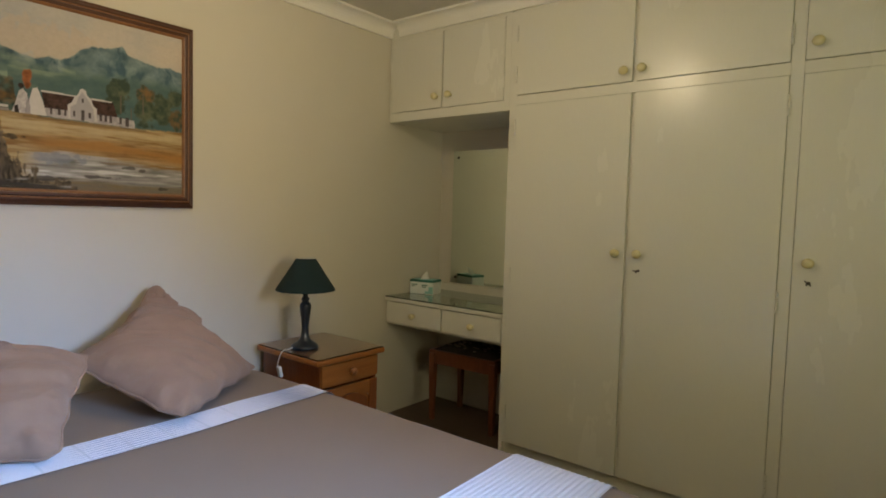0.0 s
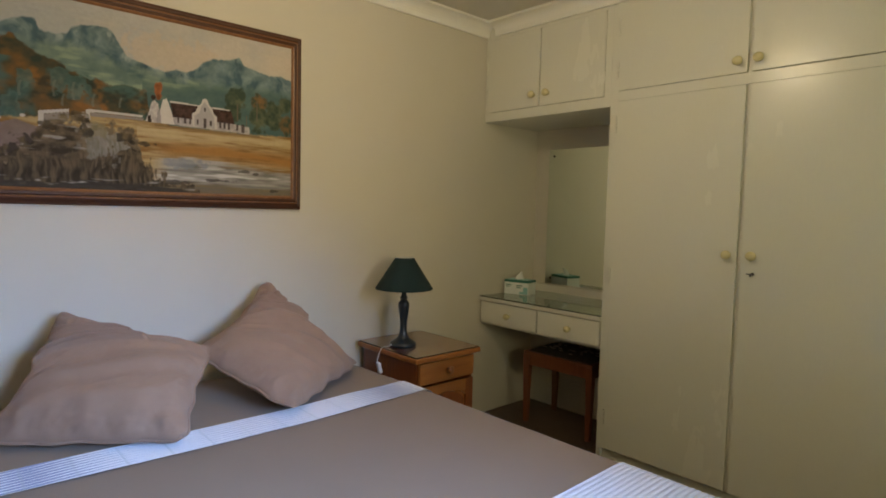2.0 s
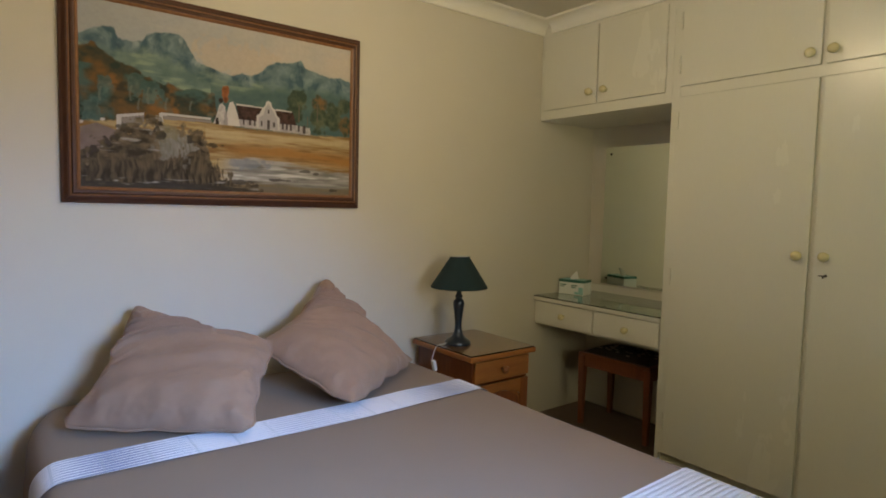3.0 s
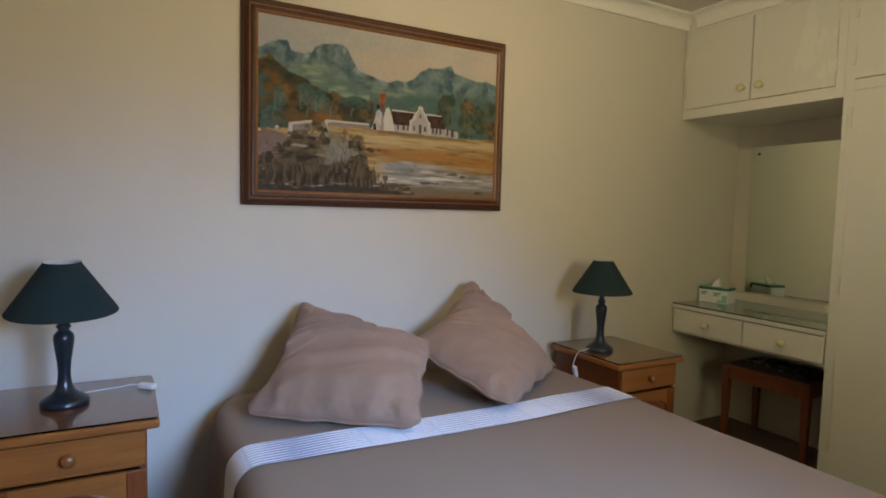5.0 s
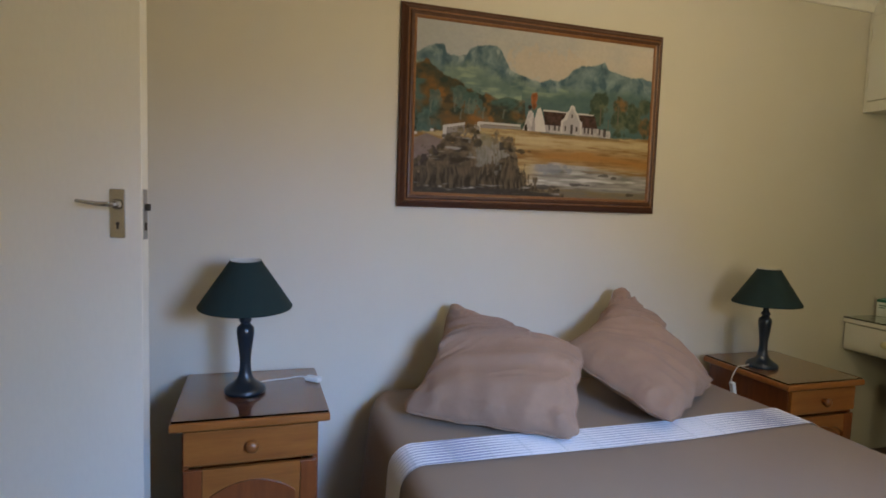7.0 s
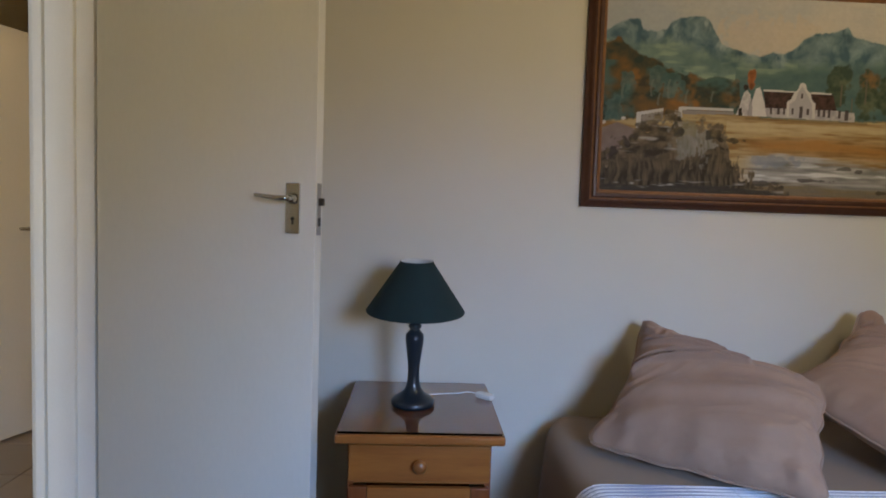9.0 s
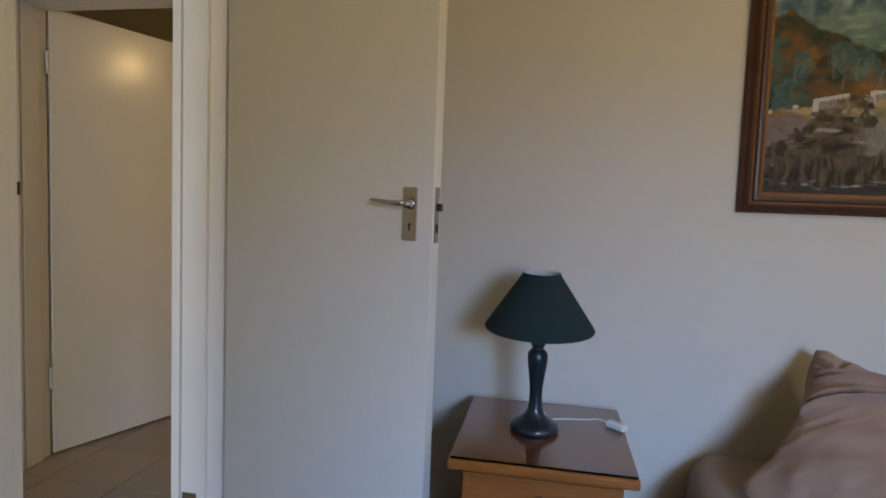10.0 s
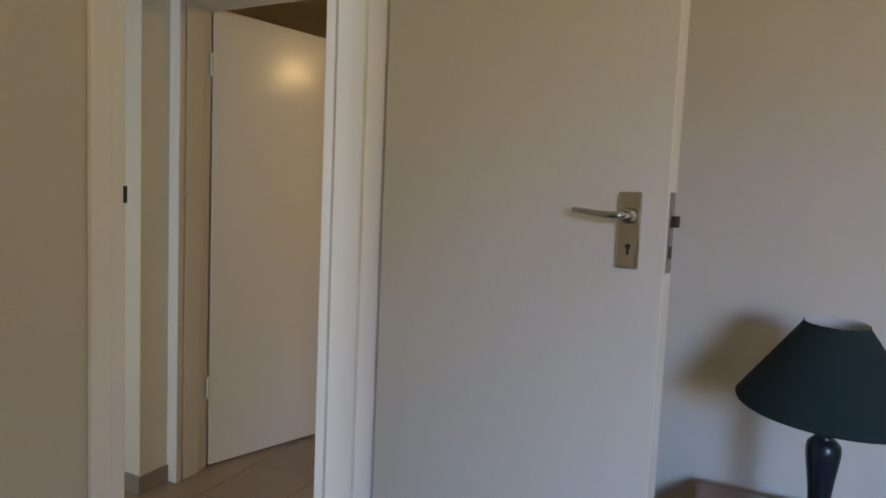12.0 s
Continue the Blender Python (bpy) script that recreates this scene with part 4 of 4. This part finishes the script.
moulding("inner_gilt_strip", [(0.0472, 0.0), (0.0472, 0.0325), (0.050, 0.0345), (0.0535, 0.033), (0.0575, 0.028), (FW, 0.026), (FW, 0.0)], M_GILT)

CY0, CZ0, CW, CH = PY0 + FW, PZ0 + FW, PY1 - PY0 - 2 * FW, PZ1 - PZ0 - 2 * FW
NU, NV = 470, 290
grain = np.random.default_rng(11)
U, V = np.meshgrid(np.linspace(0, 1, NU), np.linspace(0, 1, NV), indexing="ij")
picture = np.zeros((NU, NV, 3))


def fuzz(nu, nv, octaves=3, bend=0.0):
    """Smooth noise from -1 to 1 over the canvas, nu by nv cells at its coarsest; bend sways the strokes."""
    total, share = np.zeros((NU, NV)), 1.0
    for k in range(octaves):
        a, b = int(nu * 2 ** k) + 2, int(nv * 2 ** k) + 2
        cells = grain.uniform(-1, 1, (a, b))
        x, y = np.clip(U + bend, 0, 1) * (a - 1.001), np.clip(V + bend, 0, 1) * (b - 1.001)
        i, j = x.astype(int), y.astype(int)
        fx, fy = x - i, y - j
        fx, fy = fx * fx * (3 - 2 * fx), fy * fy * (3 - 2 * fy)
        total += share * ((cells[i, j] * (1 - fx) + cells[i + 1, j] * fx) * (1 - fy) + (cells[i, j + 1] * (1 - fx) + cells[i + 1, j + 1] * fx) * fy)
        share *= 0.55
    return total / 1.6


def tint(a, b, amount):
    """A colour between a and b, point by point."""
    k = np.clip(amount, 0, 1)[..., None]
    return np.array(a) * (1 - k) + np.array(b) * k


def lay_on(colour, mask):
    """Brush a colour over the picture where the mask is near 1."""
    global picture
    k = np.clip(mask, 0, 1)[..., None]
    picture = picture * (1 - k) + np.asarray(colour) * k


def line(points):
    """The height of a drawn line at every column."""
    return np.interp(U, [p[0] for p in points], [p[1] for p in points])


def below(points, soft=0.012, rough=0.0, by=None):
    edge = line(points) + (rough * by if by is not None else 0.0)
    return np.clip((edge - V) / soft + 0.5, 0, 1)


def blob(u, v, ru, rv, rough=0.35):
    """A ragged round mass of paint."""
    d = np.hypot((U - u) / ru, (V - v) / rv) + rough * LEAF_NOISE
    return np.clip((1.0 - d) * 4, 0, 1)


def shape(points):
    """A many-sided patch with clean edges."""
    inside = np.zeros((NU, NV), bool)
    for (a, b), (c, d) in zip(points, points[1:] + points[:1]):
        if b != d:
            inside ^= ((b > V) != (d > V)) & (U < (c - a) * (V - b) / (d - b) + a)
    return inside.astype(float)


LEAF_NOISE = fuzz(46, 28)
BROAD = fuzz(6, 5)
FINE = fuzz(90, 60)
FLAT = fuzz(9, 60)            # strokes lying flat
SWAY = 0.010 * fuzz(9, 9)
STAND = 0.9 * fuzz(130, 15, 2, SWAY) + 0.4 * fuzz(20, 14, 3, SWAY)   # strokes standing up
SLANT = fuzz(40, 22)
# sky
lay_on(tint((0.36, 0.37, 0.385), (0.50, 0.44, 0.37), 0.10 + 1.1 * U - 0.35 * V + 0.35 * BROAD + 0.12 * FLAT), np.ones((NU, NV)))
lay_on((0.49, 0.395, 0.30), 0.5 * blob(0.52, 0.80, 0.22, 0.12, 0.6))
# mountains: teal rock with lit faces, green lower slopes
RIDGE = [(0.003, 0.805), (0.039, 0.845), (0.069, 0.866), (0.104, 0.868), (0.115, 0.816), (0.162, 0.808), (0.193, 0.826), (0.203, 0.857), (0.235, 0.884), (0.306, 0.896), (0.323, 0.881), (0.352, 0.805), (0.371, 0.754), (0.417, 0.735), (0.453, 0.714), (0.495, 0.708), (0.537, 0.730), (0.568, 0.719), (0.604, 0.747), (0.634, 0.802), (0.671, 0.831), (0.729, 0.843), (0.775, 0.871), (0.797, 0.825), (0.859, 0.803), (0.915, 0.790), (0.950, 0.801), (0.994, 0.783)]
rock = below(RIDGE, 0.010, 0.006, FINE)
depth = line(RIDGE) - V
crag = fuzz(28, 13, 4, 5 * SWAY)
lay_on(tint((0.055, 0.105, 0.135), (0.19, 0.255, 0.265), 0.42 + 0.75 * crag + 0.25 * SLANT - 1.2 * depth), rock)
lay_on((0.03, 0.065, 0.09), rock * 0.9 * np.clip(1.6 * (fuzz(44, 12, 3, 2 * SWAY) - 0.2), 0, 1) * np.clip(1 - depth / 0.16, 0, 1))
lay_on((0.30, 0.36, 0.36), rock * 0.85 * np.clip(2.2 * (fuzz(36, 14, 3, 2 * SWAY) - 0.26), 0, 1) * np.clip(1 - depth / 0.13, 0, 1))
SLOPE = [(0.004, 0.744), (0.117, 0.738), (0.195, 0.762), (0.248, 0.750), (0.326, 0.725), (0.407, 0.691), (0.490, 0.665), (0.588, 0.674), (0.689, 0.675), (0.822, 0.690), (0.990, 0.692)]
slope = below(SLOPE, 0.07, 0.03, SLANT)
lay_on(tint((0.08, 0.135, 0.13), (0.19, 0.255, 0.205), 0.45 + 0.7 * fuzz(14, 16) + 0.25 * SLANT), 0.85 * slope * rock)
lay_on((0.25, 0.32, 0.235), 0.75 * slope * np.clip(2.5 * (fuzz(9, 26) - 0.12), 0, 1) * (U < 0.62) * rock)
lay_on((0.05, 0.10, 0.105), 0.7 * below([(0.385, 0.637), (0.515, 0.626), (0.690, 0.654), (0.822, 0.681), (1.006, 0.666)], 0.05, 0.02, SLANT) * (U > 0.42) * rock)
# autumn wood on the near hill
WOOD = [(0.002, 0.751), (0.036, 0.774), (0.076, 0.737), (0.112, 0.689), (0.165, 0.660), (0.219, 0.622), (0.273, 0.600), (0.312, 0.590), (0.375, 0.581), (0.433, 0.564), (0.449, 0.409)]
wood_mask = below(WOOD, 0.014, 0.022, LEAF_NOISE) * (U < 0.51)
lay_on(tint((0.026, 0.042, 0.032), (0.17, 0.088, 0.026), 0.42 + 0.8 * fuzz(16, 13) + 0.25 * LEAF_NOISE), wood_mask)
lay_on((0.25, 0.115, 0.03), wood_mask * 0.8 * np.clip(2.4 * (fuzz(20, 14) - 0.18), 0, 1) * (U > 0.08))
lay_on((0.055, 0.115, 0.105), wood_mask * 0.85 * np.clip(2.6 * (fuzz(13, 11) - 0.12), 0, 1) * (V < 0.66))
lay_on((0.022, 0.030, 0.024), wood_mask * 0.75 * np.clip(2.2 * (fuzz(22, 22) - 0.25), 0, 1))
for u, v, ru, rv in [(0.036, 0.400, 0.0298, 0.0943), (0.166, 0.572, 0.0293, 0.0722), (0.220, 0.533, 0.0365, 0.0650), (0.074, 0.548, 0.0242, 0.0629), (0.029, 0.351, 0.0238, 0.0440)]:
    lay_on(tint((0.05, 0.10, 0.09), (0.12, 0.18, 0.16), 0.5 + 0.8 * LEAF_NOISE), 0.75 * blob(u, v, ru, rv, 0.8))
for u, v, tall in [(0.156, 0.570, 0.088), (0.210, 0.572, 0.097), (0.064, 0.546, 0.079), (0.269, 0.525, 0.074), (0.351, 0.522, 0.058), (0.180, 0.502, 0.065)]:
    bend = u + 0.006 * np.sin((V - v) * 30)
    lay_on((0.17, 0.19, 0.16), 0.4 * (abs(U - bend) < 0.0035) * (V < v) * (V > v - tall))
# plain, fields and water
PLAIN = [(-0.005, 0.347), (0.107, 0.370), (0.255, 0.407), (0.425, 0.406), (0.571, 0.394), (0.805, 0.393), (0.994, 0.404)]
land = below(PLAIN, 0.012, 0.006, FINE)
lay_on(tint((0.22, 0.12, 0.04), (0.43, 0.33, 0.17), 0.45 + 0.8 * FLAT + 0.2 * BROAD), land)
lay_on((0.47, 0.37, 0.21), 0.85 * land * np.clip(1.2 - abs(V - line([(0.357, 0.337), (0.572, 0.338), (0.982, 0.358)])) / 0.035 + 0.7 * FLAT, 0, 1) * (U > 0.40))
lay_on((0.33, 0.155, 0.04), 0.9 * np.clip(1.2 - abs(V - line([(0.417, 0.250), (0.702, 0.259), (0.987, 0.234)])) / 0.045 + 0.8 * FLAT, 0, 1) * np.clip((U - 0.45) * 12, 0, 1))
lay_on((0.10, 0.06, 0.03), 0.6 * np.clip(1.0 - abs(V - line([(0.426, 0.392), (0.571, 0.387), (0.805, 0.384)])) / 0.010 + 0.5 * FLAT, 0, 1) * (U > 0.46) * (U < 0.86))
WATER = [(0.374, 0.109), (0.443, 0.187), (0.576, 0.210), (0.785, 0.179), (0.989, 0.158)]
water = below(WATER, 0.03, 0.03, FLAT) * np.clip((U - 0.44) * 14, 0, 1)
lay_on(tint((0.17, 0.165, 0.15), (0.36, 0.34, 0.31), 0.45 + 0.9 * FLAT), water)
lay_on((0.58, 0.56, 0.53), water * 0.9 * np.clip(3 * (fuzz(8, 44) - 0.16), 0, 1) * np.clip(1.3 - abs(V - line([(0.433, 0.114), (0.707, 0.117), (0.992, 0.104)])) / 0.06, 0, 1))
lay_on((0.20, 0.22, 0.25), water * 0.7 * blob(*[(0.564, 0.177, 0.0869, 0.0319)][0], 0.7))
lay_on(tint((0.20, 0.14, 0.06), (0.11, 0.095, 0.07), 0.5 + 0.8 * FLAT), 0.85 * below([(0.422, 0.044), (0.580, 0.068), (0.789, 0.049), (0.994, 0.042)], 0.02, 0.02, FLAT) * (U > 0.44))
for u, v, ru, rv in [(0.806, 0.149, 0.0245, 0.0093), (0.841, 0.137, 0.0166, 0.0112), (0.922, 0.029, 0.0228, 0.0095), (0.695, 0.083, 0.0523, 0.0091), (0.530, 0.059, 0.0418, 0.0124)]:
    lay_on((0.035, 0.03, 0.026), 0.7 * blob(u, v, ru, rv, 0.9))
# trees about the house
for u, v, ru, rv, c in [(0.764, 0.607, 0.0478, 0.0758, 0), (0.747, 0.513, 0.0344, 0.0650, 0), (0.859, 0.604, 0.0385, 0.0698, 1), (0.856, 0.502, 0.0468, 0.0922, 0), (0.925, 0.531, 0.0480, 0.1120, 0), (0.968, 0.612, 0.0344, 0.0637, 0), (0.977, 0.481, 0.0346, 0.0755, 1)]:
    lay_on(tint((0.035, 0.055, 0.038), (0.105, 0.12, 0.07) if not c else (0.20, 0.11, 0.04), 0.45 + 1.0 * LEAF_NOISE), 0.92 * blob(u, v, ru, rv, 0.5))
for u, v, tall in [(0.767, 0.580, 0.108), (0.848, 0.612, 0.128), (0.805, 0.513, 0.091)]:
    lay_on((0.13, 0.11, 0.08), 0.7 * (abs(U - u) < 0.003) * (V < v) * (V > v - tall))
lay_on(tint((0.15, 0.05, 0.02), (0.34, 0.12, 0.04), 0.5 + LEAF_NOISE), blob(*[(0.473, 0.598, 0.0178, 0.0614)][0], 0.45))
# farmhouse: long low front under a dark thatch, with end gables and a stepped gable over its door
lay_on(tint((0.028, 0.016, 0.014), (0.075, 0.038, 0.032), 0.5 + 0.9 * FINE), shape([(0.513, 0.536), (0.740, 0.532), (0.757, 0.444), (0.522, 0.443)]))
lay_on((0.50, 0.47, 0.46), shape([(0.513, 0.541), (0.623, 0.539), (0.623, 0.530), (0.513, 0.531)]) + shape([(0.668, 0.537), (0.737, 0.536), (0.737, 0.527), (0.668, 0.529)]))
lay_on(tint((0.29, 0.27, 0.29), (0.42, 0.39, 0.40), 0.5 + 0.8 * FINE), shape([(0.522, 0.447), (0.751, 0.448), (0.816, 0.440), (0.818, 0.393), (0.524, 0.402)]))
lay_on(tint((0.37, 0.34, 0.35), (0.51, 0.48, 0.48), 0.5 + 0.9 * FINE), shape([(0.428, 0.406), (0.438, 0.450), (0.450, 0.521), (0.460, 0.534), (0.472, 0.512), (0.482, 0.403)]))
lay_on((0.55, 0.52, 0.51), shape([(0.468, 0.405), (0.476, 0.464), (0.488, 0.542), (0.501, 0.551), (0.509, 0.521), (0.519, 0.471), (0.528, 0.402)]))
lay_on((0.24, 0.22, 0.24), 0.8 * shape([(0.466, 0.404), (0.468, 0.463), (0.478, 0.491), (0.482, 0.403)]))
lay_on((0.03, 0.022, 0.02), blob(*[(0.455, 0.549, 0.0106, 0.0170)][0], 0.3) + shape([(0.435, 0.404), (0.436, 0.438), (0.446, 0.446), (0.449, 0.404)]))
lay_on((0.50, 0.47, 0.47), shape([(0.593, 0.407), (0.592, 0.482), (0.605, 0.498), (0.614, 0.534), (0.626, 0.550), (0.631, 0.576), (0.639, 0.584), (0.650, 0.576), (0.654, 0.548), (0.667, 0.532), (0.674, 0.494), (0.685, 0.481), (0.687, 0.402)]))
lay_on((0.36, 0.34, 0.36), shape([(0.601, 0.409), (0.601, 0.472), (0.618, 0.492), (0.627, 0.536), (0.639, 0.567), (0.650, 0.540), (0.661, 0.513), (0.675, 0.472), (0.677, 0.404)]))
for u, v, w, tall in [(0.542, 0.436, 0.0037, 0.0174), (0.566, 0.436, 0.0037, 0.0175), (0.584, 0.436, 0.0037, 0.0176), (0.612, 0.435, 0.0038, 0.0159), (0.640, 0.432, 0.0051, 0.0284), (0.662, 0.436, 0.0038, 0.0161), (0.640, 0.515, 0.0032, 0.0124), (0.698, 0.436, 0.0046, 0.0216), (0.715, 0.435, 0.0046, 0.0216), (0.732, 0.433, 0.0046, 0.0217), (0.766, 0.429, 0.0040, 0.0200), (0.790, 0.425, 0.0067, 0.0256)]:
    lay_on((0.045, 0.032, 0.035), 0.9 * (abs(U - u) < w) * (abs(V - v) < tall))
# garden walls
lay_on((0.47, 0.45, 0.43), shape([(0.107, 0.400), (0.192, 0.426), (0.194, 0.411), (0.123, 0.387), (0.123, 0.313), (0.108, 0.308)]) + shape([(0.242, 0.433), (0.252, 0.438), (0.420, 0.436), (0.420, 0.424), (0.255, 0.422), (0.256, 0.382), (0.244, 0.381)]))
lay_on((0.24, 0.215, 0.20), shape([(0.123, 0.385), (0.194, 0.410), (0.194, 0.374), (0.124, 0.319)]) + shape([(0.256, 0.420), (0.420, 0.422), (0.421, 0.408), (0.257, 0.399)]))
lay_on((0.55, 0.52, 0.50), 0.8 * blob(*[(0.003, 0.345, 0.0069, 0.0094)][0], 0.5) + 0.8 * blob(*[(0.067, 0.368, 0.0081, 0.0079)][0], 0.5))
# lilac path and the overgrown bank
lay_on(tint((0.17, 0.13, 0.12), (0.26, 0.21, 0.20), 0.5 + 0.8 * BROAD + 0.3 * SLANT), 0.95 * shape([(-0.004, 0.315), (0.047, 0.346), (0.108, 0.314), (0.109, 0.250), (0.039, 0.178), (-0.002, 0.111)]))
BANK = [(-0.002, 0.158), (0.029, 0.209), (0.069, 0.245), (0.103, 0.301), (0.149, 0.348), (0.191, 0.374), (0.245, 0.381), (0.273, 0.352), (0.335, 0.309), (0.369, 0.339), (0.393, 0.282), (0.425, 0.182), (0.457, 0.098), (0.531, 0.033)]
bank = below(BANK, 0.03, 0.075, LEAF_NOISE + 0.7 * SLANT) * (U < 0.60)
lay_on(tint((0.035, 0.027, 0.018), (0.175, 0.135, 0.085), 0.42 + 0.7 * fuzz(16, 34, 3, SWAY) + 0.5 * LEAF_NOISE), bank)
lay_on((0.34, 0.32, 0.29), bank * 0.75 * np.clip(3 * (fuzz(12, 40) - 0.30), 0, 1) * (V > 0.2) * (U < 0.30))
lay_on(tint((0.15, 0.14, 0.11), (0.30, 0.29, 0.27), 0.5 + 0.7 * STAND), 0.85 * blob(*[(0.292, 0.254, 0.0689, 0.1036)][0], 0.7))
lay_on((0.22, 0.19, 0.11), 0.6 * blob(*[(0.279, 0.327, 0.0398, 0.0498)][0], 0.7))
REEDS = [(-0.002, 0.127), (0.030, 0.161), (0.101, 0.155), (0.184, 0.180), (0.260, 0.167), (0.338, 0.191), (0.383, 0.213), (0.419, 0.173), (0.457, 0.089), (0.531, 0.042)]
reeds = below(REEDS, 0.03, 0.10, STAND + 0.4 * LEAF_NOISE) * (V > 0.03) * (U < 0.58)
lay_on(tint((0.026, 0.020, 0.013), (0.125, 0.095, 0.058), 0.40 + 1.0 * STAND), 0.93 * reeds)
for u, v, ru, rv in [(0.134, 0.333, 0.0270, 0.0225), (0.217, 0.402, 0.0236, 0.0392), (0.244, 0.315, 0.0174, 0.0462), (0.364, 0.313, 0.0229, 0.0372), (0.069, 0.237, 0.0182, 0.0319), (0.104, 0.273, 0.0164, 0.0225), (0.039, 0.194, 0.0180, 0.0254), (0.417, 0.276, 0.0351, 0.0137)]:
    lay_on(tint((0.025, 0.02, 0.015), (0.11, 0.085, 0.045), 0.45 + 1.0 * LEAF_NOISE), 0.85 * blob(u, v, ru, rv, 0.9))
lay_on((0.04, 0.034, 0.028), 0.85 * below([(-0.000, 0.029), (0.230, 0.038), (0.434, 0.044), (0.581, 0.018)], 0.015, 0.02, FLAT) * (U < 0.62))
lay_on((0.50, 0.48, 0.45), 0.9 * np.clip(3.5 * (fuzz(14, 50) - 0.22), 0, 1) * np.clip(1.2 - abs(V - 0.035) / 0.022, 0, 1) * (U < 0.60))
picture *= (1 + 0.05 * FINE)[..., None]

mesh = bpy.data.meshes.new("canvas")
ids = np.arange(NU * NV).reshape(NU, NV)
quads = np.stack([ids[:-1, :-1], ids[1:, :-1], ids[1:, 1:], ids[:-1, 1:]], -1).reshape(-1, 4)
relief = 0.0260 + 0.0005 * (FINE + FLAT)
points = np.stack([relief, CY0 + U * CW, CZ0 + V * CH], -1).reshape(-1, 3)
mesh.from_pydata(points.tolist(), [], quads.tolist())
paint = mesh.color_attributes.new("paint", "FLOAT_COLOR", "POINT")
paint.data.foreach_set("color", np.concatenate([np.clip(picture, 0.01, 0.9), np.ones((NU, NV, 1))], -1).reshape(-1).astype(np.float32))
mesh.materials.append(M_OIL)
for f in mesh.polygons:
    f.use_smooth = True
canvas = new("canvas", mesh)
canvas.parent = pt
canvas["label"] = "oil paint landscape in teal, orange and grey"
part("stretcher", a_box(0.0, 0.0235, CY0 - 0.004, CY0 + CW + 0.004, CZ0 - 0.004, CZ0 + CH + 0.004), M_GAP, pt)

# ---- ceiling lamps ----
def globe_lamp(name, x, y, material, label, r=0.04, stem=0.07):
    g = thing(name, label, "lamp", pose(x, y, CEIL - 0.001, 180))
    part("mount", lathe([(0.055, 0.0), (0.055, 0.012), (0.045, 0.02), (0.012, 0.026), (0.012, stem), (0.025, stem + 0.004)], 24), M_FRAME, g, smooth=True)
    part("globe", lathe([(0.02, stem + 0.004)] + [(r * math.sin(a), stem + 0.004 + r * 0.92 * (1 - math.cos(a))) for a in (0.36 + (math.pi - 0.4) * i / 12 for i in range(13))], 28), material, g, "lit opal glass globe", smooth=True)
    return g


globe_lamp("ceiling_lamp", -1.53, 1.38, M_LIT, "lit opal globe lamp on the bedroom ceiling", 0.034, 0.165)
globe_lamp("ceiling_lamp", 0.55, -1.75, M_LIT_HALL, "lit opal globe lamp on the hall ceiling")
globe_lamp("ceiling_lamp", -3.95, -0.20, M_LIT_HALL, "lit opal globe lamp in the far room")

# ---- hall floor: tiles on a grout bed ----
bm = a_box(-5.25, XE + 0.75, -3.45, HY1 + 0.0, -0.12, -0.005)
box(bm, -5.25, EX0, HY1 + 0.0, 0.75, -0.12, -0.005)
box(bm, DX0, DX1, HY1, YS, -0.119, -0.004)
hf = structure("floor_hall", bm, M_GROUT, "beige ceramic tiles with grey grout in the hall")
TILE = 0.33
tile = None
for i in range(-7, 12):
    for j in range(0, 8):
        x0, y0 = -2.99 + TILE * i, -3.45 + TILE * j
        x1, y1 = x0 + TILE - 0.005, y0 + TILE - 0.005
        if y1 > HY1 + 0.001 and x1 > EX0 and not (x0 > DX0 - 0.4 and x1 < DX1 + 0.4):
            y1 = min(y1, HY1 - 0.003)
        if y1 - y0 < 0.04 or x1 > XE + 0.75:
            continue
        if y0 > HY1 - 0.01 and x1 > EX0:
            continue
        if x0 < -2.876 and x1 > EX0 and y1 < HY0:
            continue
        full = abs(y1 - y0 - TILE + 0.005) < 1e-6
        if full and tile:
            same("tile", tile, hf, pose(x0, y0, 0))
        else:
            ob = part("tile", a_box(0, x1 - x0, 0, y1 - y0, -0.006, 0.0, bevel=0.0015, segments=1), M_TILE, hf, at=pose(x0, y0, 0))
            if full:
                tile = ob

# skirting in the hall
def skirting(name, x0, x1, y0, y1):
    structure(name, a_box(x0, x1, y0, y1, 0.0005, 0.075, bevel=0.0015, segments=1), M_SKIRT, "grey tile skirting in the hall")


skirting("skirting_1", -2.875, -2.866, -3.44, HY0 + 0.009)
skirting("skirting_2", EX1 + 0.014, -2.876, HY0 + 0.0005, HY0 + 0.009)
skirting("skirting_3", EX1 + 0.0005, EX1 + 0.009, EY1 + 0.06, HY1 - 0.001)
skirting("skirting_4", EX1 + 0.01, DX0 - 0.06, HY1 - 0.009, HY1 - 0.0005)
skirting("skirting_5", DX1 + 0.06, XE + 0.19, HY1 - 0.009, HY1 - 0.0005)
